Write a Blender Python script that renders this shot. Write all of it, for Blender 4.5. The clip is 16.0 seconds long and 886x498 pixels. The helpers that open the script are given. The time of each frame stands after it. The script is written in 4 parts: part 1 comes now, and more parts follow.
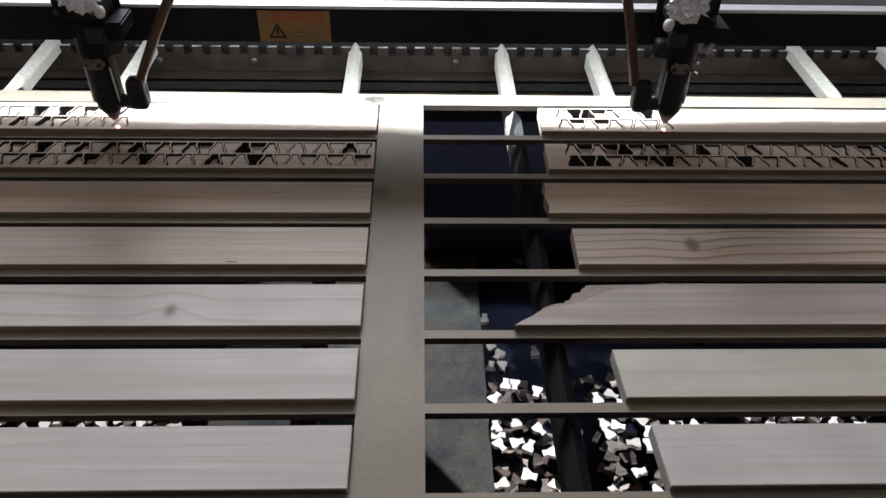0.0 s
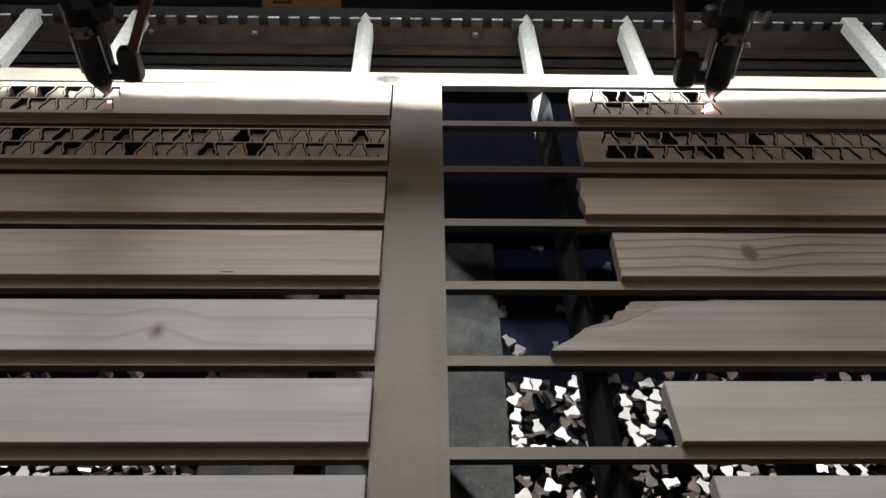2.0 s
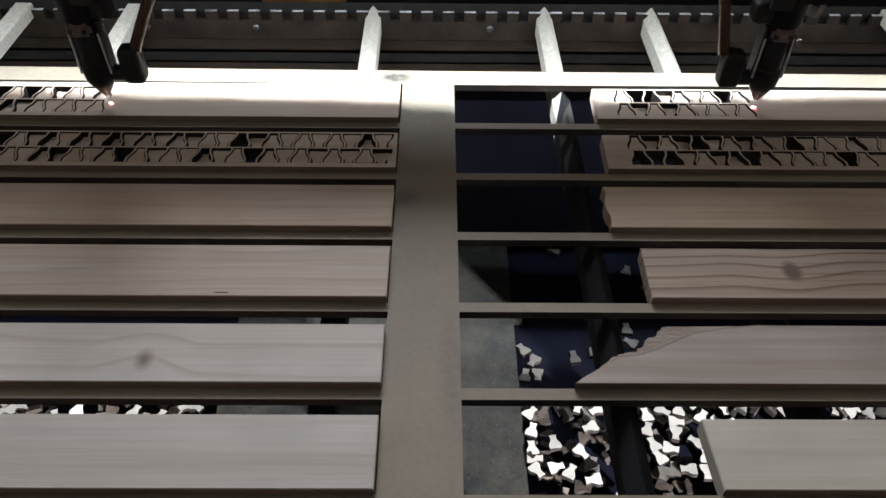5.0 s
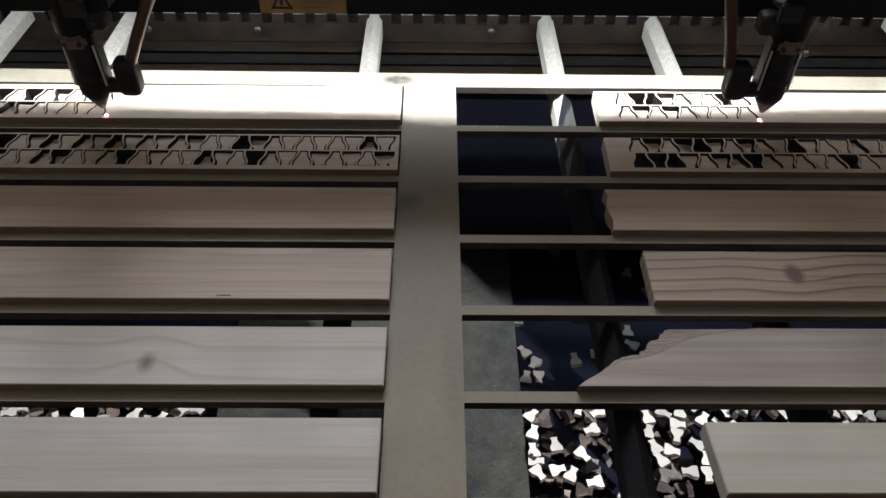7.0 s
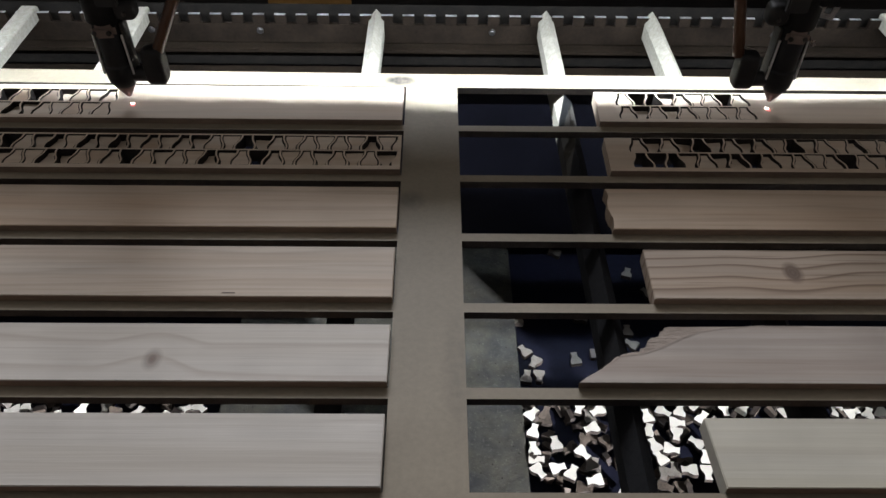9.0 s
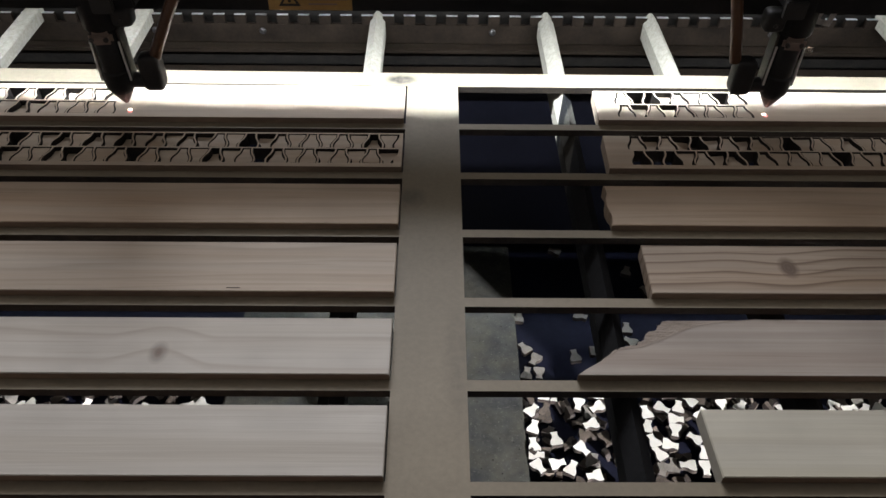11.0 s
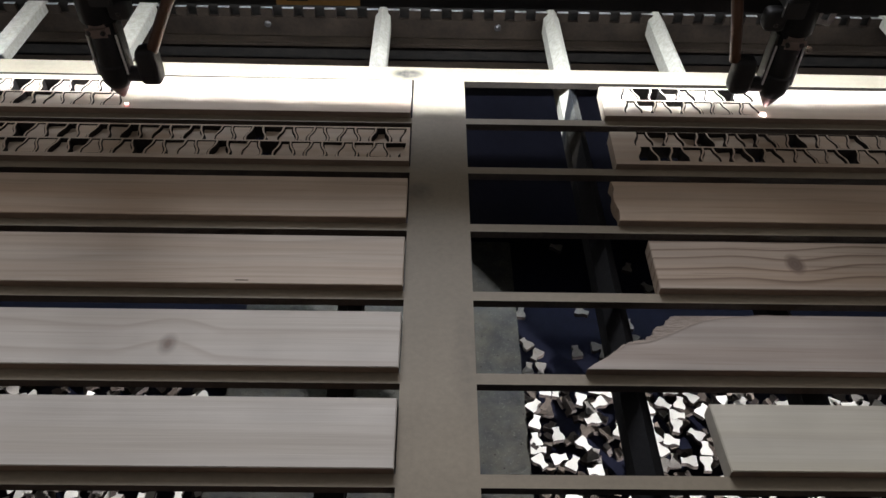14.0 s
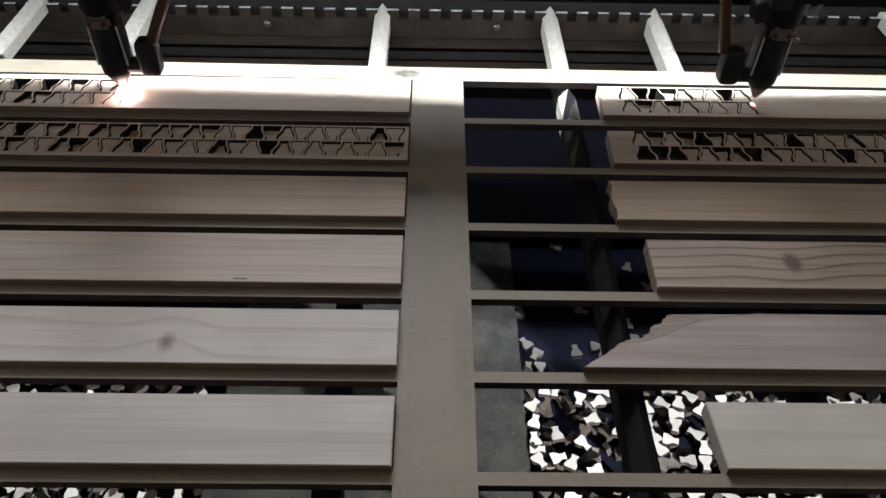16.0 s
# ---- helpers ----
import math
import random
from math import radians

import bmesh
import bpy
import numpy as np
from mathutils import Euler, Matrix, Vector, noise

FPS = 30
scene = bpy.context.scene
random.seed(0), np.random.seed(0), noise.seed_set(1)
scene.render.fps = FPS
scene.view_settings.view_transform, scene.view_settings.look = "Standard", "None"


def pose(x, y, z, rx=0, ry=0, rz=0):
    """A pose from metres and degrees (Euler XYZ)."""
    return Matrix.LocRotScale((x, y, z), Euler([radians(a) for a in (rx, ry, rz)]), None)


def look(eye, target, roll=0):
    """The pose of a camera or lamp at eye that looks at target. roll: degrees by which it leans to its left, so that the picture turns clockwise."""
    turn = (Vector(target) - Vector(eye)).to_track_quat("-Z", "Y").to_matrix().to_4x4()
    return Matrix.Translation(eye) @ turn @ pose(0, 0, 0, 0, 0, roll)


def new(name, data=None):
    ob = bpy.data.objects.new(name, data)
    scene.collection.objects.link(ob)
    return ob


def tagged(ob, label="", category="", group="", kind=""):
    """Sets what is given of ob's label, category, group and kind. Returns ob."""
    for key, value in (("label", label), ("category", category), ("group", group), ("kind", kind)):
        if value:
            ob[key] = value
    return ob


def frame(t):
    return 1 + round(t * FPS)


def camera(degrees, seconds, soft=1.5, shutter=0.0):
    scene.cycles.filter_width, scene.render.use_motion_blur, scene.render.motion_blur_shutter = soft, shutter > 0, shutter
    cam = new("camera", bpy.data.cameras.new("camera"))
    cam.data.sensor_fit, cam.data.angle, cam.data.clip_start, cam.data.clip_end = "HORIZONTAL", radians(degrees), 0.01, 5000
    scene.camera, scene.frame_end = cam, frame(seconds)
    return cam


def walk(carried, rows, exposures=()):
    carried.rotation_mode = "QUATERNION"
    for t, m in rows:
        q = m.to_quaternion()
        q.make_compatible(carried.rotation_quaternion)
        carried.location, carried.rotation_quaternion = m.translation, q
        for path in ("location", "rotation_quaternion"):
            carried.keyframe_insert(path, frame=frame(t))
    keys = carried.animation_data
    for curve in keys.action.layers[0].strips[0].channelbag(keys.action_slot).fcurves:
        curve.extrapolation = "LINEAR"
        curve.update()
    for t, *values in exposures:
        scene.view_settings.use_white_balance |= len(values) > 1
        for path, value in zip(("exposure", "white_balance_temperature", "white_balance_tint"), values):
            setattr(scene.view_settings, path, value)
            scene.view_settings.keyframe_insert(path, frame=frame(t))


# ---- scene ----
cam = camera(60.5, 16.0)
PATH = [
    (0, (-0.003, -0.684, 0.393), (0.057, 0.834, -0.908), 1.5),
    (0.5, (-0.008, -0.658, 0.385), (0.045, 0.842, -0.937), 1.4),
    (1, (-0.011, -0.637, 0.379), (0.036, 0.844, -0.964), 1.5),
    (1.5, (-0.015, -0.621, 0.374), (0.03, 0.841, -0.989), 1.4),
    (2, (-0.013, -0.609, 0.37), (0.03, 0.843, -1.004), 1.4),
    (2.5, (-0.014, -0.593, 0.364), (0.027, 0.855, -1.016), 1.5),
    (3, (-0.013, -0.577, 0.357), (0.014, 0.864, -1.031), 1.2),
    (3.5, (-0.014, -0.572, 0.355), (0.008, 0.863, -1.038), 1.1),
    (4, (-0.013, -0.567, 0.353), (0.005, 0.865, -1.042), 0.9),
    (6.5, (-0.016, -0.564, 0.354), (0.0, 0.87, -1.04), 0.7),
    (7, (-0.016, -0.564, 0.354), (0.002, 0.871, -1.039), 0.8),
    (7.5, (-0.017, -0.566, 0.354), (0.001, 0.87, -1.037), 0.8),
    (8, (-0.018, -0.566, 0.354), (-0.001, 0.872, -1.035), 0.8),
    (8.5, (-0.019, -0.567, 0.355), (-0.002, 0.869, -1.036), 0.8),
    (9, (-0.018, -0.569, 0.356), (0.002, 0.869, -1.034), 0.9),
    (11.5, (-0.019, -0.579, 0.359), (-0.001, 0.861, -1.028), 0.8),
    (12, (-0.024, -0.58, 0.359), (-0.007, 0.86, -1.029), 0.7),
    (12.5, (-0.026, -0.58, 0.36), (-0.012, 0.859, -1.029), 0.7),
    (13, (-0.024, -0.579, 0.358), (-0.003, 0.858, -1.032), 1.1),
    (13.5, (-0.026, -0.579, 0.358), (0.0, 0.854, -1.037), 1.3),
    (14, (-0.027, -0.579, 0.358), (0.004, 0.855, -1.036), 1.6),
    (14.5, (-0.028, -0.579, 0.359), (-0.001, 0.852, -1.038), 1.5),
    (15, (-0.03, -0.582, 0.36), (-0.002, 0.852, -1.035), 1.4),
    (15.5, (-0.026, -0.582, 0.36), (0.0, 0.854, -1.033), 1.4),
    (16, (-0.025, -0.581, 0.358), (0.003, 0.854, -1.034), 1.5),
]
# the camera's own exposure settles in the first seconds, its white balance drifts a little
walk(cam, [(t, look(eye, target, roll)) for t, eye, target, roll in PATH], ((0, 0.3, 6280, 17), (2.5, 0.05, 6450, 14.5), (6.7, 0.0, 6380, 16), (8.2, 0.0, 6600, 13.5), (9.2, 0.06, 6400, 14.5), (12.3, 0.02, 6700, 14.5), (13.8, 0.0, 6480, 15.5), (16, 0.03, 6450, 16)))

# ---- numbers of the place ----
PITCH = 0.0643         # from slot to slot
SLOT = 0.0566          # depth of one slot
ROWS = 7
JIG = 0.006            # thickness of the jig panel, its top at z = 0
RISE = 0.005           # boards stand proud of the jig
TRAY = -0.36           # floor of the waste tray
HEAD_GAP = 0.5235       # between the two laser heads

# ---- world and lamps ----
world = bpy.data.worlds.new("world")
world.use_nodes = True
world.node_tree.nodes["Background"].inputs[0].default_value = (0.55, 0.62, 0.75, 1)
world.node_tree.nodes["Background"].inputs[1].default_value = 0.05
scene.world = world
scene.view_settings.exposure = 0.0


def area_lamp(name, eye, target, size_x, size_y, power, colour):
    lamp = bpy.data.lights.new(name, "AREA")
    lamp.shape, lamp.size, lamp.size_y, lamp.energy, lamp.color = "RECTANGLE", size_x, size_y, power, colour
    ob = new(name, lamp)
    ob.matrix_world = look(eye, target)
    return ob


# daylight from a deep workshop window beyond the machine, and an added unseen lamp, low before it, that lights the tray
# under the bed
area_lamp("window_light", (-0.55, 3.25, 2.05), (0.0, -0.3, 0), 2.1, 1.25, 152, (0.87, 0.92, 0.97))
low_lamp = area_lamp("door_light", (2.07, -2.72, 0.45), (0.05, -0.15, -0.33), 0.035, 0.035, 18, (0.95, 0.98, 1.0))
low_lamp.data.spread = radians(32)


# ---- materials ----
def nodes_of(name):
    m = bpy.data.materials.new(name)
    m.use_nodes = True
    n = m.node_tree.nodes
    return m, n, m.node_tree.links, n["Principled BSDF"]


def ramp(n, stops):
    r = n.new("ShaderNodeValToRGB")
    r.color_ramp.elements[0].position, r.color_ramp.elements[0].color = stops[0][0], (*stops[0][1], 1)
    r.color_ramp.elements[1].position, r.color_ramp.elements[1].color = stops[-1][0], (*stops[-1][1], 1)
    for p, c in stops[1:-1]:
        r.color_ramp.elements.new(p).color = (*c, 1)
    return r


def mapped(n, l, scale, per_object=0.0):
    tc = n.new("ShaderNodeTexCoord")
    mp = n.new("ShaderNodeMapping")
    mp.inputs["Scale"].default_value = scale
    l.new(tc.outputs["Object"], mp.inputs["Vector"])
    if per_object:
        info = n.new("ShaderNodeObjectInfo")
        mul = n.new("ShaderNodeMath")
        mul.operation = "MULTIPLY"
        mul.inputs[1].default_value = per_object
        l.new(info.outputs["Random"], mul.inputs[0])
        comb = n.new("ShaderNodeCombineXYZ")
        for i in range(3):
            l.new(mul.outputs[0], comb.inputs[i])
        l.new(comb.outputs[0], mp.inputs["Location"])
    return mp.outputs["Vector"]


def noise_tex(n, l, vec, scale, detail=4, rough=0.55):
    t = n.new("ShaderNodeTexNoise")
    t.inputs["Scale"].default_value, t.inputs["Detail"].default_value, t.inputs["Roughness"].default_value = scale, detail, rough
    l.new(vec, t.inputs["Vector"])
    return t.outputs["Fac"]


def mix(n, l, fac, a, b, mode="MIX"):
    m = n.new("ShaderNodeMix")
    m.data_type, m.blend_type = "RGBA", mode
    for socket, value in ((m.inputs["Factor"], fac), (m.inputs["A"], a), (m.inputs["B"], b)):
        if isinstance(value, (int, float)):
            socket.default_value = value
        elif isinstance(value, tuple):
            socket.default_value = (*value, 1)
        else:
            l.new(value, socket)
    return m.outputs["Result"]


def bump(n, l, bsdf, height, strength, distance=0.001):
    b = n.new("ShaderNodeBump")
    b.inputs["Strength"].default_value, b.inputs["Distance"].default_value = strength, distance
    l.new(height, b.inputs["Height"])
    l.new(b.outputs["Normal"], bsdf.inputs["Normal"])


def speckled(name, dark, light, scale, rough=0.6, metal=0.0, relief=0.3, stretch=(1, 1, 1), rough_var=0.15, gloss=0.5):
    """A surface between two colours: broad blotches and fine grain."""
    m, n, l, s = nodes_of(name)
    vec = mapped(n, l, stretch, 5.0)
    big, fine = noise_tex(n, l, vec, scale, 3), noise_tex(n, l, vec, scale * 9, 5, 0.7)
    add = n.new("ShaderNodeMath")
    add.operation = "MULTIPLY_ADD"
    add.inputs[1].default_value = 0.45
    l.new(fine, add.inputs[0])
    half = n.new("ShaderNodeMath")
    half.operation = "MULTIPLY"
    half.inputs[1].default_value = 0.55
    l.new(big, half.inputs[0])
    l.new(half.outputs[0], add.inputs[2])
    r = ramp(n, [(0.35, dark), (0.66, light)])
    l.new(add.outputs[0], r.inputs["Fac"])
    l.new(r.outputs["Color"], s.inputs["Base Color"])
    mr = n.new("ShaderNodeMapRange")
    mr.inputs["To Min"].default_value, mr.inputs["To Max"].default_value = rough - rough_var, rough + rough_var
    l.new(big, mr.inputs["Value"])
    l.new(mr.outputs["Result"], s.inputs["Roughness"])
    s.inputs["Metallic"].default_value = metal
    s.inputs["Specular IOR Level"].default_value = gloss
    bump(n, l, s, fine, relief)
    return m


def pine(name, pale, brown, rings=9.0, contrast=0.5, knot=None, heartwood=(0.87, 0.78, 0.7), arch=0.4, core_tone=((0.19, 0.14, 0.11), (0.235, 0.175, 0.138)), rim=(0.1, 1.35), fine=0.7):
    """Planed softwood with its grain along x; knot: (x, y, radius) on the board."""
    m, n, l, s = nodes_of(name)
    vec = mapped(n, l, (1, 1, 1), 3.0)
    plain = mapped(n, l, (1, 1, 1))
    warp = n.new("ShaderNodeTexNoise")
    warp.inputs["Scale"].default_value, warp.inputs["Detail"].default_value = 1.0, 3
    stretch = n.new("ShaderNodeMapping")
    stretch.inputs["Scale"].default_value = (1.7, 10, 10)
    l.new(vec, stretch.inputs["Vector"])
    l.new(stretch.outputs[0], warp.inputs["Vector"])
    # growth rings: lines along the board, bent by slow noise
    sep = n.new("ShaderNodeSeparateXYZ")
    l.new(vec, sep.inputs[0])
    across = n.new("ShaderNodeMath")
    across.operation, across.inputs[1].default_value = "MULTIPLY", rings * 11
    l.new(sep.outputs["Y"], across.inputs[0])
    rng = n.new("ShaderNodeMath")
    rng.operation, rng.inputs[1].default_value = "MULTIPLY_ADD", rings * 0.7
    l.new(warp.outputs["Fac"], rng.inputs[0])
    l.new(across.outputs[0], rng.inputs[2])
    height = rng.outputs[0]
    if knot:
        kx, ky, kr = knot
        off = n.new("ShaderNodeVectorMath")
        off.operation = "SUBTRACT"
        off.inputs[1].default_value = (kx, ky, 0)
        l.new(plain, off.inputs[0])
        flat = n.new("ShaderNodeVectorMath")
        flat.operation = "MULTIPLY"
        flat.inputs[1].default_value = (1.05, 0.75, 0)
        l.new(off.outputs[0], flat.inputs[0])
        dist = n.new("ShaderNodeVectorMath")
        dist.operation = "LENGTH"
        l.new(flat.outputs[0], dist.inputs[0])
        bend = n.new("ShaderNodeMapRange")
        bend.inputs["From Max"].default_value, bend.inputs["To Min"].default_value, bend.inputs["To Max"].default_value = kr * 7, arch, 0.0
        bend.interpolation_type = "SMOOTHSTEP"
        l.new(dist.outputs["Value"], bend.inputs["Value"])
        plus = n.new("ShaderNodeMath")
        plus.operation = "ADD"
        l.new(height, plus.inputs[0])
        l.new(bend.outputs["Result"], plus.inputs[1])
        height = plus.outputs[0]
    frac = n.new("ShaderNodeMath")
    frac.operation = "FRACT"
    l.new(height, frac.inputs[0])
    band = ramp(n, [(0.0, (0.05, 0.05, 0.05)), (0.66, (0.16, 0.16, 0.16)), (0.9, (1, 1, 1)), (1.0, (0.05, 0.05, 0.05))])
    l.new(frac.outputs[0], band.inputs["Fac"])
    streak_map = n.new("ShaderNodeMapping")
    streak_map.inputs["Scale"].default_value = (5, 260, 260)
    l.new(vec, streak_map.inputs["Vector"])
    streak = noise_tex(n, l, streak_map.outputs[0], 1.0, 4, 0.6)
    blotch = noise_tex(n, l, vec, 14, 3)
    tone = ramp(n, [(0.3, tuple(c * 0.86 for c in pale)), (0.7, tuple(min(1, c * 1.08) for c in pale))])
    l.new(blotch, tone.inputs["Fac"])
    # broad warm heartwood streaks along the board
    heart_map = n.new("ShaderNodeMapping")
    heart_map.inputs["Scale"].default_value = (1.6, 48, 48)
    l.new(vec, heart_map.inputs["Vector"])
    heart = ramp(n, [(0.42, (0, 0, 0)), (0.68, (1, 1, 1))])
    l.new(noise_tex(n, l, heart_map.outputs[0], 1.0, 3), heart.inputs["Fac"])
    warm = mix(n, l, heart.outputs["Color"], tone.outputs["Color"], tuple(c * k for c, k in zip(pale, heartwood)))
    fac = n.new("ShaderNodeMath")
    fac.operation = "MULTIPLY"
    fac.inputs[1].default_value = contrast
    l.new(band.outputs["Color"], fac.inputs[0])
    col = mix(n, l, fac.outputs[0], warm, brown)
    st = ramp(n, [(0.3, (0.8, 0.78, 0.755)), (0.7, (1.08, 1.08, 1.08))])
    l.new(streak, st.inputs["Fac"])
    col = mix(n, l, fine, col, st.outputs["Color"], "MULTIPLY")
    # short thin dark flecks along the grain
    fleck_map = n.new("ShaderNodeMapping")
    fleck_map.inputs["Scale"].default_value = (11, 520, 520)
    l.new(vec, fleck_map.inputs["Vector"])
    fleck = ramp(n, [(0.6, (0, 0, 0)), (0.72, (0.7 * fine,) * 3)])
    l.new(noise_tex(n, l, fleck_map.outputs[0], 1.0, 2, 0.5), fleck.inputs["Fac"])
    col = mix(n, l, fleck.outputs["Color"], col, brown)
    if knot:
        core = n.new("ShaderNodeMapRange")
        core.inputs["From Min"].default_value, core.inputs["From Max"].default_value = kr * rim[0], kr * rim[1]
        core.inputs["To Min"].default_value, core.inputs["To Max"].default_value = 1.0, 0.0
        l.new(dist.outputs["Value"], core.inputs["Value"])
        ring = n.new("ShaderNodeMath")
        ring.operation = "SINE"
        rs = n.new("ShaderNodeMath")
        rs.operation = "MULTIPLY"
        rs.inputs[1].default_value = 2600
        l.new(dist.outputs["Value"], rs.inputs[0])
        l.new(rs.outputs[0], ring.inputs[0])
        kn = ramp(n, [(0.0, core_tone[0]), (1.0, core_tone[1])])
        l.new(ring.outputs[0], kn.inputs["Fac"])
        col = mix(n, l, core.outputs["Result"], col, kn.outputs["Color"])
    l.new(col, s.inputs["Base Color"])
    s.inputs["Roughness"].default_value = 0.62
    bump(n, l, s, streak, 0.25, 0.0006)
    return m


PALE, BROWN = (0.59, 0.468, 0.35), (0.31, 0.215, 0.14)
M_PINE = pine("pine", PALE, BROWN, 6.0, 0.27, fine=0.5)
M_PINE_GREY = pine("pine_grey", (0.612, 0.566, 0.505), (0.42, 0.36, 0.3), 4.0, 0.26, None, (0.88, 0.86, 0.83), fine=0.4)
M_PINE_LINES = pine("pine_fine_lines", (0.59, 0.506, 0.413), (0.35, 0.265, 0.195), 8.0, 0.36, fine=0.55)
M_PINE_OLIVE = pine("pine_olive", (0.6, 0.562, 0.472), (0.42, 0.365, 0.29), 3.0, 0.3, None, (0.9, 0.88, 0.82), fine=0.35)
M_PINE_DULL = pine("pine_dull", (0.43, 0.373, 0.325), (0.28, 0.225, 0.182), 5.0, 0.35, None, (0.88, 0.83, 0.79))
M_PINE_CUT = pine("pine_cut_rows", (0.68, 0.568, 0.445), (0.48, 0.37, 0.275), 6.0, 0.2, fine=0.45)
M_PINE_KNOT_A = pine("pine_knot_a", (0.61, 0.562, 0.5), (0.36, 0.28, 0.22), 5.0, 0.45, (0.0, 0.0, 0.0052), (0.89, 0.86, 0.82), -0.55, fine=0.4)
M_PINE_KNOT_B = pine("pine_knot_b", (0.53, 0.43, 0.34), (0.15, 0.092, 0.056), 9.0, 0.82, (0.0, 0.0, 0.007), (0.87, 0.8, 0.72), 0.5, ((0.155, 0.105, 0.076), (0.185, 0.128, 0.093)), (0.55, 1.15))
M_CHAR = speckled("scorched_edge", (0.008, 0.006, 0.005), (0.034, 0.022, 0.016), 90, 0.8)
M_SIDE = speckled("sawn_edge", (0.2, 0.143, 0.104), (0.36, 0.26, 0.19), 60, 0.75, stretch=(0.2, 1, 1))
M_JIG_EDGE = speckled("laser_cut_edge", (0.028, 0.021, 0.016), (0.075, 0.056, 0.041), 70, 0.75)
M_SPLINTER = speckled("torn_wood", (0.24, 0.19, 0.15), (0.42, 0.35, 0.295), 70, 0.8, 0, 1.0, (0.3, 1, 1))
M_WHITEWOOD = speckled("pale_wood", (0.64, 0.615, 0.55), (0.74, 0.72, 0.65), 60, 0.6)
# grey for dull pieces; on the strays it also paints their shade
M_GREYWOOD = speckled("dim_grey_wood", (0.12, 0.11, 0.095), (0.24, 0.22, 0.19), 60, 0.7)
M_TANWOOD = speckled("dark_brown_wood", (0.03, 0.0235, 0.0185), (0.125, 0.096, 0.074), 50, 0.7)
M_BLACK = speckled("black_anodised", (0.01, 0.01, 0.0105), (0.021, 0.0205, 0.0205), 60, 0.48, 0.0, 0.08, gloss=0.35)
M_BLACK_PLASTIC = speckled("black_plastic", (0.011, 0.0105, 0.01), (0.024, 0.022, 0.021), 120, 0.6, 0, 0.1)
M_BEAM = speckled("black_painted_beam", (0.008, 0.008, 0.0085), (0.017, 0.0165, 0.017), 25, 0.62, 0, 0.12, gloss=0.2)
M_ALU = speckled("brushed_aluminium", (0.8, 0.8, 0.8), (0.9, 0.9, 0.9), 30, 0.45, 0.45, 0.1, (0.1, 1, 1), 0.05)
M_RACK = speckled("sooty_steel", (0.0085, 0.0056, 0.0037), (0.026, 0.0172, 0.0112), 35, 0.65, 0.0, 0.3, gloss=0.15)
M_TOOTH = speckled("worn_steel", (0.04, 0.037, 0.034), (0.11, 0.1, 0.095), 120, 0.38, 0.7, 0.3)
M_MATT_BLACK = speckled("matt_black", (0.005, 0.0042, 0.0035), (0.018, 0.0145, 0.0115), 80, 0.75, gloss=0.15)
# pale steel: a bare plate, and painted glints on tooth tops and head rim
M_GLINT_STEEL = speckled("glint_steel", (0.2, 0.19, 0.185), (0.75, 0.74, 0.72), 160, 0.4, 0.35, 0.3)
# blue in the next two blacks paints lens glare over the shaded tray
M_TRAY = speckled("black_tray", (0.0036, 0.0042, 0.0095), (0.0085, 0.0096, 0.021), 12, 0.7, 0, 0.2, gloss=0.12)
M_GLARE_BLACK = speckled("glare_tinted_black", (0.0033, 0.0033, 0.0063), (0.007, 0.007, 0.0132), 14, 0.65, 0, 0.2, gloss=0.15)
M_COPPER = speckled("scorched_copper", (0.1, 0.07, 0.06), (0.28, 0.21, 0.19), 150, 0.36, 0.85, 0.15)
M_BRASS = speckled("dull_brown_clamp", (0.16, 0.115, 0.093), (0.27, 0.2, 0.165), 120, 0.55, 0.0, 0.15)
M_GRAIN = speckled("dark_grain", (0.23, 0.185, 0.15), (0.37, 0.31, 0.26), 90, 0.7, 0, 0.2, (0.3, 1, 1))
M_HOSE = speckled("brown_hose", (0.055, 0.022, 0.011), (0.105, 0.045, 0.02), 60, 0.32, 0, 0.1, (1, 1, 0.2))
M_FOIL = speckled("crumpled_foil", (0.85, 0.85, 0.87), (0.97, 0.97, 0.97), 80, 0.2, 0.85, 0.5, rough_var=0.08)
M_RIM_GLINT = speckled("rim_glint_metal", (0.75, 0.75, 0.75), (0.95, 0.95, 0.95), 200, 0.3, 0.35, 0.1, (1, 1, 0.2), 0.06)
M_NUB = speckled("white_nylon", (0.7, 0.67, 0.6), (0.82, 0.8, 0.74), 80, 0.4)
M_SIGN = speckled("yellow_label", (0.34, 0.2, 0.056), (0.45, 0.27, 0.08), 40, 0.45)
M_SIGN_RED = speckled("orange_label", (0.46, 0.13, 0.058), (0.56, 0.17, 0.075), 40, 0.45)
M_INK = speckled("black_ink", (0.012, 0.01, 0.008), (0.02, 0.016, 0.012), 60, 0.5)
M_WALL = speckled("workshop_wall", (0.44, 0.412, 0.38), (0.54, 0.505, 0.465), 2, 0.8)
M_CONCRETE = speckled("workshop_floor", (0.07, 0.068, 0.065), (0.12, 0.118, 0.112), 3, 0.8)


def clear_knob():
    m, n, l, s = nodes_of("clear_plastic")
    s.inputs["Transmission Weight"].default_value, s.inputs["Roughness"].default_value = 0.85, 0.12
    s.inputs["Base Color"].default_value = (0.55, 0.45, 0.4, 1)
    return m


def glowing(name, colour, strength):
    m, n, l, s = nodes_of(name)
    s.inputs["Base Color"].default_value = (0.8, 0.8, 0.8, 1)
    s.inputs["Emission Color"].default_value = (*colour, 1)
    s.inputs["Emission Strength"].default_value = strength
    return m


M_CLEAR = clear_knob()
M_LED = glowing("white_led", (0.78, 0.9, 0.98), 285)
M_SPARK = glowing("laser_spark", (1.0, 0.78, 0.72), 26)
